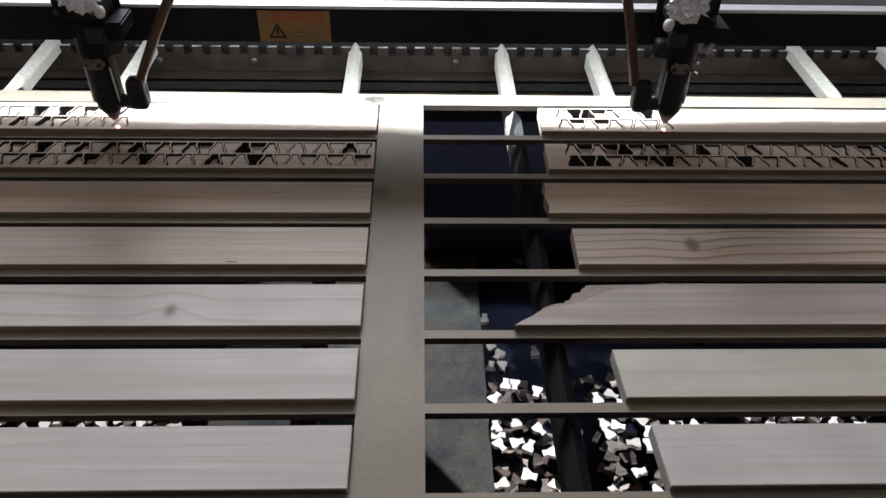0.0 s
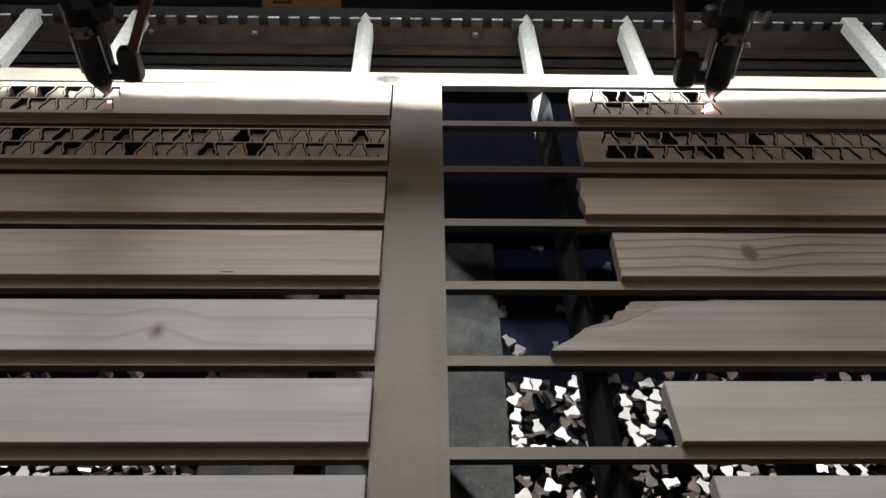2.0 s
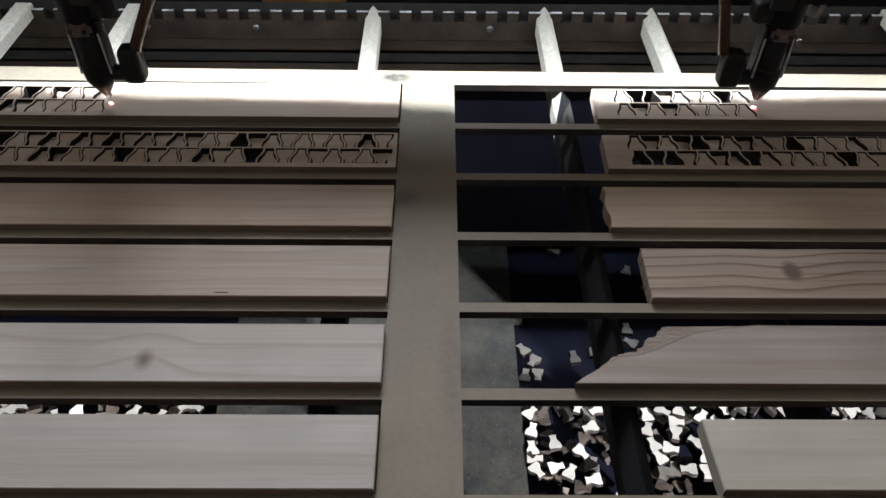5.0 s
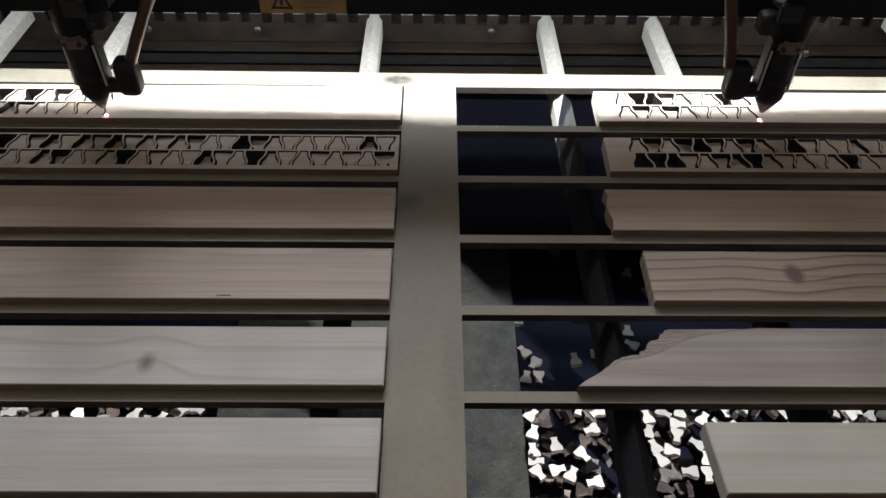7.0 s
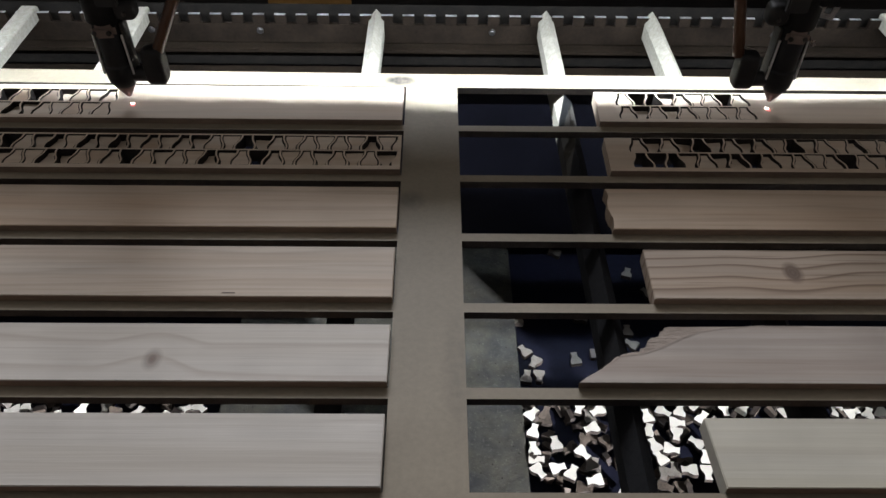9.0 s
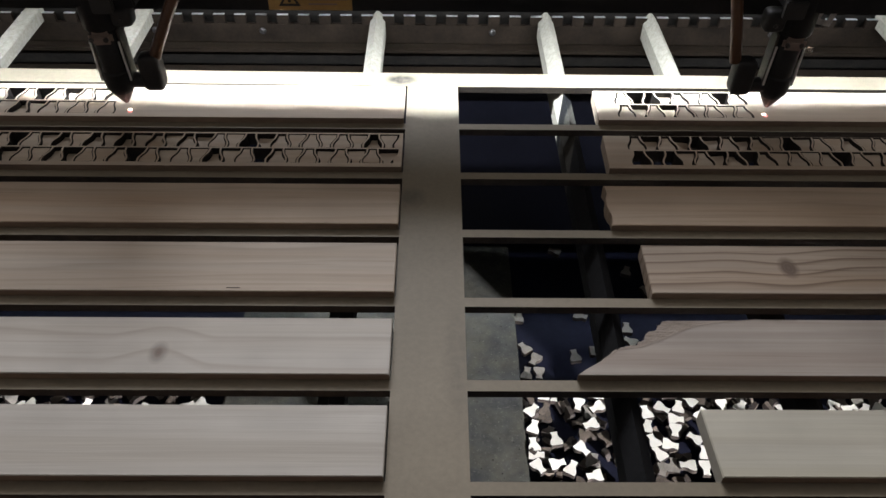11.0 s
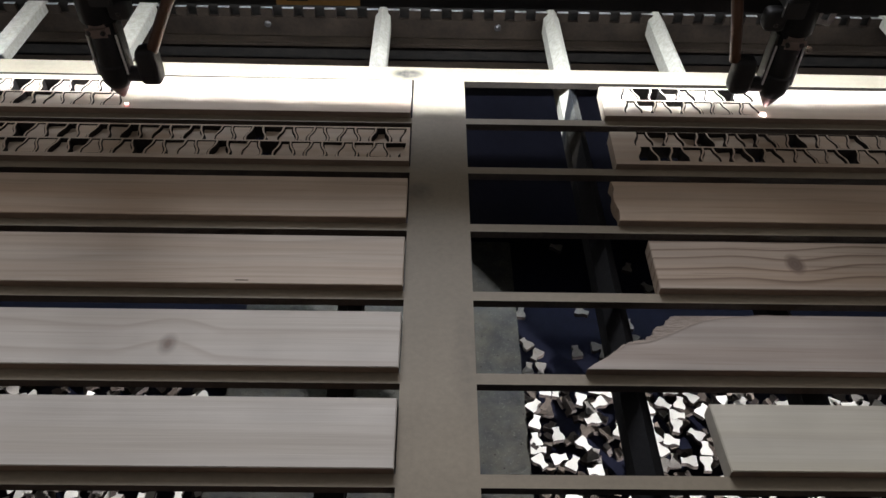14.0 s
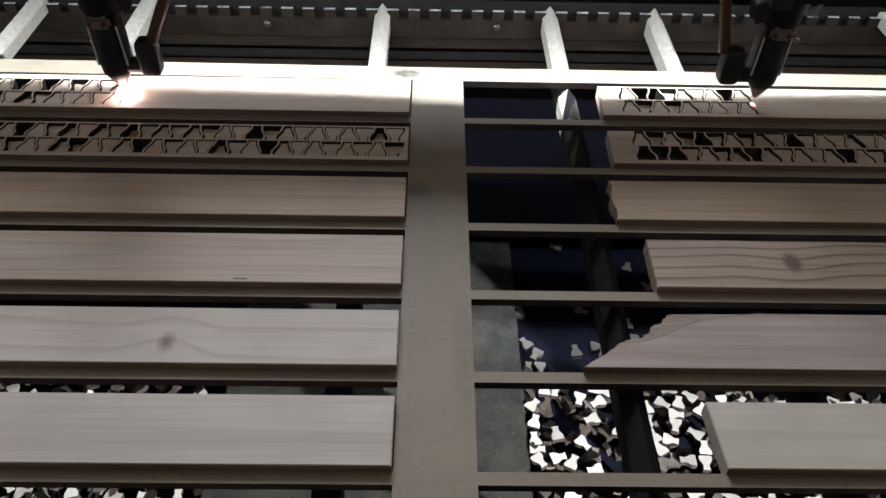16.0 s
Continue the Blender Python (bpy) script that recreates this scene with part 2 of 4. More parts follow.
M_EMBER = glowing("red_pointer", (1.0, 0.1, 0.09), 1.2)
M_FLAME = glowing("flame", (1.0, 0.78, 0.77), 30)


def jig_material():
    """Beige fibreboard, with one smoky scorch mark on the far rail and two faint dark patches by the slots."""
    m, n, l, s = nodes_of("beige_fibreboard")
    vec = mapped(n, l, (1, 1, 1))
    big, fine = noise_tex(n, l, vec, 9, 4), noise_tex(n, l, vec, 260, 4, 0.7)
    r = ramp(n, [(0.3, (0.235, 0.196, 0.136)), (0.5, (0.272, 0.226, 0.16)), (0.7, (0.318, 0.266, 0.19))])
    l.new(big, r.inputs["Fac"])
    g = ramp(n, [(0.3, (0.9, 0.9, 0.9)), (0.7, (1.06, 1.06, 1.06))])
    l.new(fine, g.inputs["Fac"])
    col = mix(n, l, 1.0, r.outputs["Color"], g.outputs["Color"], "MULTIPLY")
    for cx, cy, rx, ry, dark in ((-0.05, 0.011, 0.017, 0.0095, 1.0), (-0.036, -0.15, 0.012, 0.012, 0.45), (-0.005, -0.3, 0.01, 0.05, 0.2)):
        off = n.new("ShaderNodeVectorMath")
        off.operation = "SUBTRACT"
        off.inputs[1].default_value = (cx, cy, 0)
        l.new(vec, off.inputs[0])
        sc = n.new("ShaderNodeVectorMath")
        sc.operation = "MULTIPLY"
        sc.inputs[1].default_value = (1 / rx, 1 / ry, 0)
        l.new(off.outputs[0], sc.inputs[0])
        ln = n.new("ShaderNodeVectorMath")
        ln.operation = "LENGTH"
        l.new(sc.outputs[0], ln.inputs[0])
        mr = n.new("ShaderNodeMapRange")
        mr.interpolation_type = "SMOOTHSTEP"
        mr.inputs["From Min"].default_value, mr.inputs["From Max"].default_value = 0.3, 1.15
        mr.inputs["To Min"].default_value, mr.inputs["To Max"].default_value = dark, 0.0
        l.new(ln.outputs["Value"], mr.inputs["Value"])
        wob = n.new("ShaderNodeMath")
        wob.operation = "MULTIPLY"
        l.new(mr.outputs["Result"], wob.inputs[0])
        edge = ramp(n, [(0.3, (0.5, 0.5, 0.5)), (0.6, (1, 1, 1))])
        l.new(noise_tex(n, l, vec, 120, 3), edge.inputs["Fac"])
        l.new(edge.outputs["Color"], wob.inputs[1])
        col = mix(n, l, wob.outputs[0], col, (0.03, 0.026, 0.023))
    l.new(col, s.inputs["Base Color"])
    s.inputs["Roughness"].default_value = 0.6
    bump(n, l, s, fine, 0.15, 0.0004)
    return m


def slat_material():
    """Oxidised aluminium; strip light at the far end and shade along the used length are put into the colour."""
    m, n, l, s = nodes_of("shade_toned_aluminium")
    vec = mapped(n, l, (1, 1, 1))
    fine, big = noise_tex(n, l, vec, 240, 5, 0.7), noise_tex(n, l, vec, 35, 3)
    lit_tone = ramp(n, [(0.3, (0.34, 0.312, 0.252)), (0.7, (0.52, 0.482, 0.4))])
    l.new(fine, lit_tone.inputs["Fac"])
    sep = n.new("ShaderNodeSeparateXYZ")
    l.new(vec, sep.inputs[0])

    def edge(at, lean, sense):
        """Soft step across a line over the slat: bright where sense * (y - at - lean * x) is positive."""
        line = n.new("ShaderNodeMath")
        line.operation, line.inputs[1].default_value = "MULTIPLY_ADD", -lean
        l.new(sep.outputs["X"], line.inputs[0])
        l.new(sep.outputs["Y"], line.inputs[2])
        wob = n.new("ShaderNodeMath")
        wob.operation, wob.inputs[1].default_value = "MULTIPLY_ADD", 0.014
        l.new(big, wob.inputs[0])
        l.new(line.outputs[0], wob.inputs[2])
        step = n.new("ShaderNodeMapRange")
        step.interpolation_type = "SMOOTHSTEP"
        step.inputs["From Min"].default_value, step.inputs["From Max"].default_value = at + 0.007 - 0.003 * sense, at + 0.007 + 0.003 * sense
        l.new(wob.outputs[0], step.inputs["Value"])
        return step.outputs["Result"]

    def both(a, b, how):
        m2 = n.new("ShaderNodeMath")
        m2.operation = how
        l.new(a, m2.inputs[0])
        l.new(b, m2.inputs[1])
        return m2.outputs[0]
    # painted as lit at the far end, down one flank, and in one slanted patch
    far_lit = edge(0.004, 5.0, 1)
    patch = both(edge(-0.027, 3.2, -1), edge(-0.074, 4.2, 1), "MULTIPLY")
    # the patch of strip light goes into the colour only faintly
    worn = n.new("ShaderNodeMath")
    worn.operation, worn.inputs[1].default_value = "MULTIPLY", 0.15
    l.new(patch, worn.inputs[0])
    lit_at = both(far_lit, worn.outputs[0], "MAXIMUM")
    shade_at = n.new("ShaderNodeMath")
    shade_at.operation, shade_at.inputs[0].default_value = "SUBTRACT", 1.0
    l.new(lit_at, shade_at.inputs[1])
    l.new(mix(n, l, shade_at.outputs[0], lit_tone.outputs["Color"], (0.012, 0.012, 0.013)), s.inputs["Base Color"])
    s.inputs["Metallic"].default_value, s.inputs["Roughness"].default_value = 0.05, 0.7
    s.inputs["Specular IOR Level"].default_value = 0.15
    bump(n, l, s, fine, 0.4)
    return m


def slab_material():
    """Rough mineral board: grey-green, with ochre and blue-grey stains, pale grit and small dark pits."""
    m, n, l, s = nodes_of("rough_grey_slab")
    vec = mapped(n, l, (1, 1, 1))
    big, mid, fine = noise_tex(n, l, vec, 16, 4, 0.6), noise_tex(n, l, vec, 60, 5, 0.7), noise_tex(n, l, vec, 420, 4, 0.75)
    r = ramp(n, [(0.32, (0.02, 0.0215, 0.024)), (0.45, (0.038, 0.039, 0.035)), (0.57, (0.052, 0.05, 0.04)), (0.72, (0.05, 0.052, 0.051))])
    l.new(big, r.inputs["Fac"])
    g = ramp(n, [(0.3, (0.6, 0.6, 0.6)), (0.5, (1, 1, 1)), (0.72, (1.45, 1.45, 1.42))])
    l.new(mid, g.inputs["Fac"])
    col = mix(n, l, 0.75, r.outputs["Color"], g.outputs["Color"], "MULTIPLY")
    grit = ramp(n, [(0.60, (0, 0, 0)), (0.68, (1, 1, 1))])
    l.new(fine, grit.inputs["Fac"])
    col = mix(n, l, grit.outputs["Color"], col, (0.12, 0.115, 0.1))
    cells = n.new("ShaderNodeTexVoronoi")
    cells.inputs["Scale"].default_value = 95
    l.new(vec, cells.inputs["Vector"])
    pit = ramp(n, [(0.07, (1, 1, 1)), (0.11, (0, 0, 0))])
    l.new(cells.outputs["Distance"], pit.inputs["Fac"])
    col = mix(n, l, pit.outputs["Color"], col, (0.012, 0.01, 0.008))
    l.new(col, s.inputs["Base Color"])
    s.inputs["Roughness"].default_value, s.inputs["Specular IOR Level"].default_value = 0.85, 0.3
    bump(n, l, s, mid, 0.8, 0.002)
    return m


M_SLAB = slab_material()
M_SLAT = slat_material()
M_JIG = jig_material()


# ---- building helpers ----
def part(name, bm, material, parent=None, label="", smooth=False):
    mesh = bpy.data.meshes.new(name)
    bm.to_mesh(mesh)
    bm.free()
    for mat in material if isinstance(material, (list, tuple)) else (material,):
        mesh.materials.append(mat)
    if smooth:
        for p in mesh.polygons:
            p.use_smooth = True
        mesh.set_sharp_from_angle(angle=radians(40))
    ob = new(name, mesh)
    ob.parent = parent
    if label:
        ob["label"] = label
    return ob


def thing(name, label, category, group="", at=(0, 0, 0)):
    ob = tagged(new(name), label, category, group)
    ob.location = at
    ob.empty_display_size = 0.02
    return ob


def box(bm, x0, x1, y0, y1, z0, z1, bevel=0.0, mat=0):
    v = [bm.verts.new((x, y, z)) for z in (z0, z1) for y in (y0, y1) for x in (x0, x1)]
    fs = [bm.faces.new([v[i] for i in q]) for q in ((0, 2, 3, 1), (4, 5, 7, 6), (0, 1, 5, 4), (2, 6, 7, 3), (0, 4, 6, 2), (1, 3, 7, 5))]
    for f in fs:
        f.material_index = mat
    if bevel:
        bmesh.ops.bevel(bm, geom=list({e for f in fs for e in f.edges}), offset=bevel, segments=2, affect="EDGES", clamp_overlap=True)
    return bm


def prism(bm, outline, z0, z1, top=0, side=0, side_of=None):
    """Upright prism over an outline that runs counter-clockwise seen from above."""
    lo, hi = [bm.verts.new((x, y, z0)) for x, y in outline], [bm.verts.new((x, y, z1)) for x, y in outline]
    bm.faces.new(hi).material_index = top
    bm.faces.new(lo[::-1]).material_index = top
    n = len(outline)
    for i in range(n):
        f = bm.faces.new((lo[i], lo[(i + 1) % n], hi[(i + 1) % n], hi[i]))
        f.material_index = side if side_of is None else side_of(i)
    return bm


def lathe(bm, profile, seg=24, centre=(0, 0)):
    """Turned part round an upright axis; profile: (radius, z) from below up."""
    rings = []
    for r, z in profile:
        rings.append([bm.verts.new((centre[0] + r * math.cos(2 * math.pi * i / seg), centre[1] + r * math.sin(2 * math.pi * i / seg), z)) for i in range(seg)])
    for a, b in zip(rings, rings[1:]):
        for i in range(seg):
            bm.faces.new((a[i], a[(i + 1) % seg], b[(i + 1) % seg], b[i]))
    bm.faces.new(rings[0][::-1])
    bm.faces.new(rings[-1])
    return bm


def rounded(bm, x0, x1, y0, y1, z0, z1, power=0.42):
    """A block with well rounded edges and corners."""
    half = Vector(((x1 - x0) / 2, (y1 - y0) / 2, (z1 - z0) / 2))
    mid = Vector(((x0 + x1) / 2, (y0 + y1) / 2, (z0 + z1) / 2))
    ball = bmesh.ops.create_uvsphere(bm, u_segments=28, v_segments=18, radius=1.0)["verts"]
    for v in ball:
        flat = math.hypot(v.co.x, v.co.y)
        ring = max(flat, 1e-6)
        cx, cy = (math.copysign(abs(c / ring) ** power, c) for c in (v.co.x, v.co.y))
        v.co = mid + Vector((half.x * cx * flat ** power, half.y * cy * flat ** power, half.z * math.copysign(abs(v.co.z) ** power, v.co.z)))
    return bm


def pipe(bm, points, radius, seg=12):
    """Round bar along points."""
    pts = [Vector(p) for p in points]
    rings = []
    for i, p in enumerate(pts):
        d = (pts[min(i + 1, len(pts) - 1)] - pts[max(i - 1, 0)]).normalized()
        side = d.cross(Vector((0, 1, 0.01))).normalized()
        up = side.cross(d)
        rings.append([bm.verts.new(p + radius * (math.cos(2 * math.pi * k / seg) * side + math.sin(2 * math.pi * k / seg) * up)) for k in range(seg)])
    for a, b in zip(rings, rings[1:]):
        for k in range(seg):
            bm.faces.new((a[k], a[(k + 1) % seg], b[(k + 1) % seg], b[k]))
    bm.faces.new(rings[0][::-1])
    bm.faces.new(rings[-1])
    bmesh.ops.recalc_face_normals(bm, faces=bm.faces)
    return bm


# ---- the room ----
def room():
    x0, x1, y0, y1, z0, z1 = -3.0, 3.0, -3.0, 4.2, -0.95, 2.75
    floor = part("floor", box(bmesh.new(), x0, x1, y0, y1, z0 - 0.1, z0), M_CONCRETE)
    tagged(floor, "grey concrete workshop floor under the machine", "floor", kind="structure")
    ceiling = part("ceiling", box(bmesh.new(), x0, x1, y0, y1, z1, z1 + 0.1), M_WALL)
    tagged(ceiling, "plain painted workshop ceiling", "ceiling", kind="structure")
    for name, b in (("wall_west", (x0 - 0.15, x0, y0, y1)), ("wall_east", (x1, x1 + 0.15, y0, y1)), ("wall_south", (x0, x1, y0 - 0.15, y0)), ("wall_north", (x0, x1, y1, y1 + 0.15))):
        w = part(name, box(bmesh.new(), *b, z0, z1), M_WALL)
        tagged(w, "plain grey painted workshop wall", "wall", kind="structure")


# ---- the machine bed ----
def waste_tray():
    """The machine's lower body: a tray, with unseen panels added at front and back to mask the low lamp and the window
    light.
    """
    t = thing("waste_tray", "black sheet steel waste tray under the cutting bed", "tray", at=(0, -0.2, TRAY))
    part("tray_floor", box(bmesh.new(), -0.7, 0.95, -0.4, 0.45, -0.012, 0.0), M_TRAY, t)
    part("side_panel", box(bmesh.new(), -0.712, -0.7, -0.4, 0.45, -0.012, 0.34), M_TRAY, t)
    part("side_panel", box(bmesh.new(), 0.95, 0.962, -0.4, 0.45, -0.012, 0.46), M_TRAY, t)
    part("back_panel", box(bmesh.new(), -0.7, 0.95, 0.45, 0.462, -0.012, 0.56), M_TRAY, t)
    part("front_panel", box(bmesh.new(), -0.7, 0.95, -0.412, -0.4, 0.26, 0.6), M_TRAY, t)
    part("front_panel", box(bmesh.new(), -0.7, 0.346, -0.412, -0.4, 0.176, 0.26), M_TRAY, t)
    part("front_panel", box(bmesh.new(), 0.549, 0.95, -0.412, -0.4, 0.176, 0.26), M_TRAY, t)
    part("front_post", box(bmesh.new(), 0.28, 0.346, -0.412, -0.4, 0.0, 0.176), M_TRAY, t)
    for x in (-0.69, 0.92):
        for y in (-0.39, 0.43):
            part("leg", box(bmesh.new(), x, x + 0.03, y, y + 0.03, -0.59, -0.012), M_RACK, t)
    return t


def grey_slab():
    bm = box(bmesh.new(), -0.252, 0.0785, -0.36, 0.16, TRAY, TRAY + 0.016, 0.002)
    ob = part("slab", bm, M_SLAB)
    tagged(ob, "rough grey mineral slab lying in the waste tray", "slab")


def slot_frame():
    """The jig: a panel with two columns of long slots, its far edge skewed a little to fit the camera's view."""
    t = thing("jig_panel", "beige fibreboard jig panel with long slots holding boards", "jig")
    left, right, near = -0.66, 0.62, -ROWS * PITCH - 0.03

    def strip(name, outline):
        part(name, prism(bmesh.new(), outline, -JIG, 0.0, 0, 1), (M_JIG, M_JIG_EDGE), t)
    strip("far_rail", [(left, 0.005), (-0.0442, 0.0008), (-0.044, 0.0), (right, 0.0), (right, 0.0205), (-0.02, 0.022), (left, 0.027)])
    last = -ROWS * PITCH + PITCH - SLOT
    strip("near_rail", [(left, near), (right, near), (right, last), (left, last)])
    for name, x0, x1 in (("side_rail", left, left + 0.03), ("spine", -0.044, 0.0), ("side_rail", right - 0.03, right)):
        strip(name, [(x0, last), (x1, last), (x1, 0.0), (x0, 0.0048 if x0 < -0.1 else 0.0)])
    for row in range(1, ROWS):
        y = -PITCH * row
        for x0, x1 in ((left + 0.03, -0.044), (0.0, right - 0.03)):
            strip("crossbar", [(x0, y), (x1, y), (x1, y + PITCH - SLOT), (x0, y + PITCH - SLOT)])
    # thin sloping sheet added out of view behind the far rail, between the slats, to keep strip light off the slab
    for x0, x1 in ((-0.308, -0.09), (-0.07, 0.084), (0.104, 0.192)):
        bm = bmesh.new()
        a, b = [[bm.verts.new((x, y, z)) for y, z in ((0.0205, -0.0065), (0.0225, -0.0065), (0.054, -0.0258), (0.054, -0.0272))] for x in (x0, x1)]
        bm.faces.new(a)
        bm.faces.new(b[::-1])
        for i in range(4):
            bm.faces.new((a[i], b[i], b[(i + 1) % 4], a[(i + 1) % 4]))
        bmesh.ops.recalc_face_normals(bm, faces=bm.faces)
        part("apron", bm, M_MATT_BLACK, t, "unseen sloping sheet that stops light behind the far rail")


SLATS = ((-0.542, 1), (-0.431, 1), (-0.3185, 1), (-0.0795, 0), (0.0935, 0), (0.202, 0), (0.4445, 1), (0.5545, 1))


def bed_slat(x, boxy):
    """Aluminium support blade: a roof-shaped ridge, or a flat-topped bar."""
    w, top = 0.0085 if boxy else 0.0078, -JIG
    shape = [(-w, top - 0.026), (w, top - 0.026), (w, top - 0.0095), (0.0, top), (-w, top - 0.0095)]
    if boxy:
        shape = [(-w, top - 0.0125), (w, top - 0.0125), (w, top - 0.0012), (w - 0.0012, top), (-w + 0.0012, top), (-w, top - 0.0012)]
    bm = bmesh.new()
    a, b = [bm.verts.new((px, -0.57, pz)) for px, pz in shape], [bm.verts.new((px, 0.156, pz)) for px, pz in shape]
    bm.faces.new(a)
    bm.faces.new(b[::-1])
    for i in range(len(shape)):
        j = (i + 1) % len(shape)
        bm.faces.new((a[j], a[i], b[i], b[j]))
    bmesh.ops.recalc_face_normals(bm, faces=bm.faces)
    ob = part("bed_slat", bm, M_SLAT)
    ob.location.x = x
    tagged(ob, "dull aluminium bed slat resting in a notched rail", "slat", "slats of the cutting bed")


def notched_rail():
    t = thing("notched_rail", "sooty black steel rail with a row of notches", "rail", at=(0, 0.148, -0.05))
    part("web", box(bmesh.new(), -0.7, 0.7, 0.0, 0.004, 0.010, 0.031, 0.0004), M_RACK, t)
    part("flange", box(bmesh.new(), -0.7, 0.7, -0.014, 0.0, 0.006, 0.010, 0.0004), M_RACK, t)
    part("lower_web", box(bmesh.new(), -0.7, 0.7, -0.006, -0.002, -0.012, 0.006, 0.0004), M_MATT_BLACK, t)
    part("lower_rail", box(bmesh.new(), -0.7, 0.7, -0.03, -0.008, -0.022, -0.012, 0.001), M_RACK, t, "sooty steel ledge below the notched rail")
    part("back_plate", box(bmesh.new(), -0.7, 0.7, 0.012, 0.016, -0.012, 0.054, 0.0004), M_MATT_BLACK, t)
    # strip of brighter steel put in for the glint line above the teeth
    part("back_lip", box(bmesh.new(), -0.7, 0.7, 0.0095, 0.012, 0.052, 0.054), M_TOOTH, t, "upper lip of brighter steel drawing the glint line")
    part("base", box(bmesh.new(), -0.7, 0.7, 0.0, 0.03, -0.27, -0.012), M_GLARE_BLACK, t, "dark sheet steel base with glare tint in its colour")
    # the paler top face paints the glint along the teeth
    bm = box(bmesh.new(), -0.0058, 0.0058, 0.0, 0.004, 0.031, 0.0405)
    bm.faces.ensure_lookup_table()
    bm.faces[1].material_index = 1
    tooth = part("tooth", bm, (M_RACK, M_GLINT_STEEL), t)
    tooth.location.x = -0.6978
    for k in range(1, 65):
        other = new("tooth", tooth.data)
        other.parent, other.location.x = t, -0.6978 + 0.0217 * k
    for x in (-0.31, -0.199, 0.039, 0.33):
        part("bolt", lathe(bmesh.new(), [(0.0035, 0), (0.0035, 0.0015), (0.002, 0.0025)], 10), M_TOOTH, t).matrix_basis = pose(x, 0.0, 0.0235, 90, 0, 0)


# ---- boards ----
BOARD_LABEL = "pale planed pine board lying in a jig slot"


def board(x0, x1, row, material, label, back, front=0.0001, knot=None, outline=None, end=0.0):
    """A plain board; knot moves its origin onto the knot."""
    y0, y1 = -PITCH * row + PITCH - SLOT + front, 0.0
    y1 = y0 + back
    ox, oy = knot or ((x0 + x1) / 2, (y0 + y1) / 2)
    shape = outline or [(x0 + end, y0), (x1, y0), (x1, y1), (x0, y1)]
    n = len(shape)
    ends = [abs(shape[(i + 1) % n][0] - shape[i][0]) < 0.05 for i in range(n)]
    bm = prism(bmesh.new(), [(x - ox, y - oy) for x, y in shape], -JIG, RISE, 0, 1, lambda i: 0 if ends[i] else 1)
    bm.faces.ensure_lookup_table()
    top = [e for e in bm.edges if all(abs(v.co.z - RISE) < 1e-6 for v in e.verts)]
    bmesh.ops.bevel(bm, geom=top, offset=0.0005, segments=2, affect="EDGES", clamp_overlap=True)
    ob = part("board", bm, (material, M_SIDE))
    ob.location = (ox, oy, 0)
    tagged(ob, label, "board", "boards in the jig")
    return ob


CELL, TALL, AMP, WEB = 0.01215, 0.0178, 0.002, 0.0014


def swing(v):
    """An S: upright at the lip, a quick slope through the middle, a narrow foot that flares a little."""
    return 1.06 * math.tanh(2.2 * v) * (1.0 - 0.7 * max(0.0, -v - 0.5))


def cell_edges(i, steps=10):
    """The wavy border between cells i - 1 and i, as (x, y) from the row's lower left."""
    sign = 1 if i % 2 else -1
    return [(i * CELL + sign * AMP * swing(2 * k / steps - 1), TALL * k / steps) for k in range(steps + 1)]


def piece_mesh(flip):
    g = WEB / 2 + 0.0009
    a, b = [(x + g, y) for x, y in cell_edges(2 + flip)], [(x - g, y) for x, y in cell_edges(3 + flip)]
    pts = [(x, min(max(y, 0.0008), TALL - 0.0008)) for x, y in a[::-1]] + [(x, min(max(y, 0.0008), TALL - 0.0008)) for x, y in b]
    cx = (2.5 + flip) * CELL
    bm = prism(bmesh.new(), [(x - cx, y - TALL / 2) for x, y in pts], -0.0055, 0.0055, 0, 1)
    mesh = bpy.data.meshes.new("cut_piece")
    bm.to_mesh(mesh)
    bm.free()
    mesh.materials.append(M_PINE_CUT)
    mesh.materials.append(M_CHAR)
    return mesh


PIECES = (piece_mesh(0), piece_mesh(1))


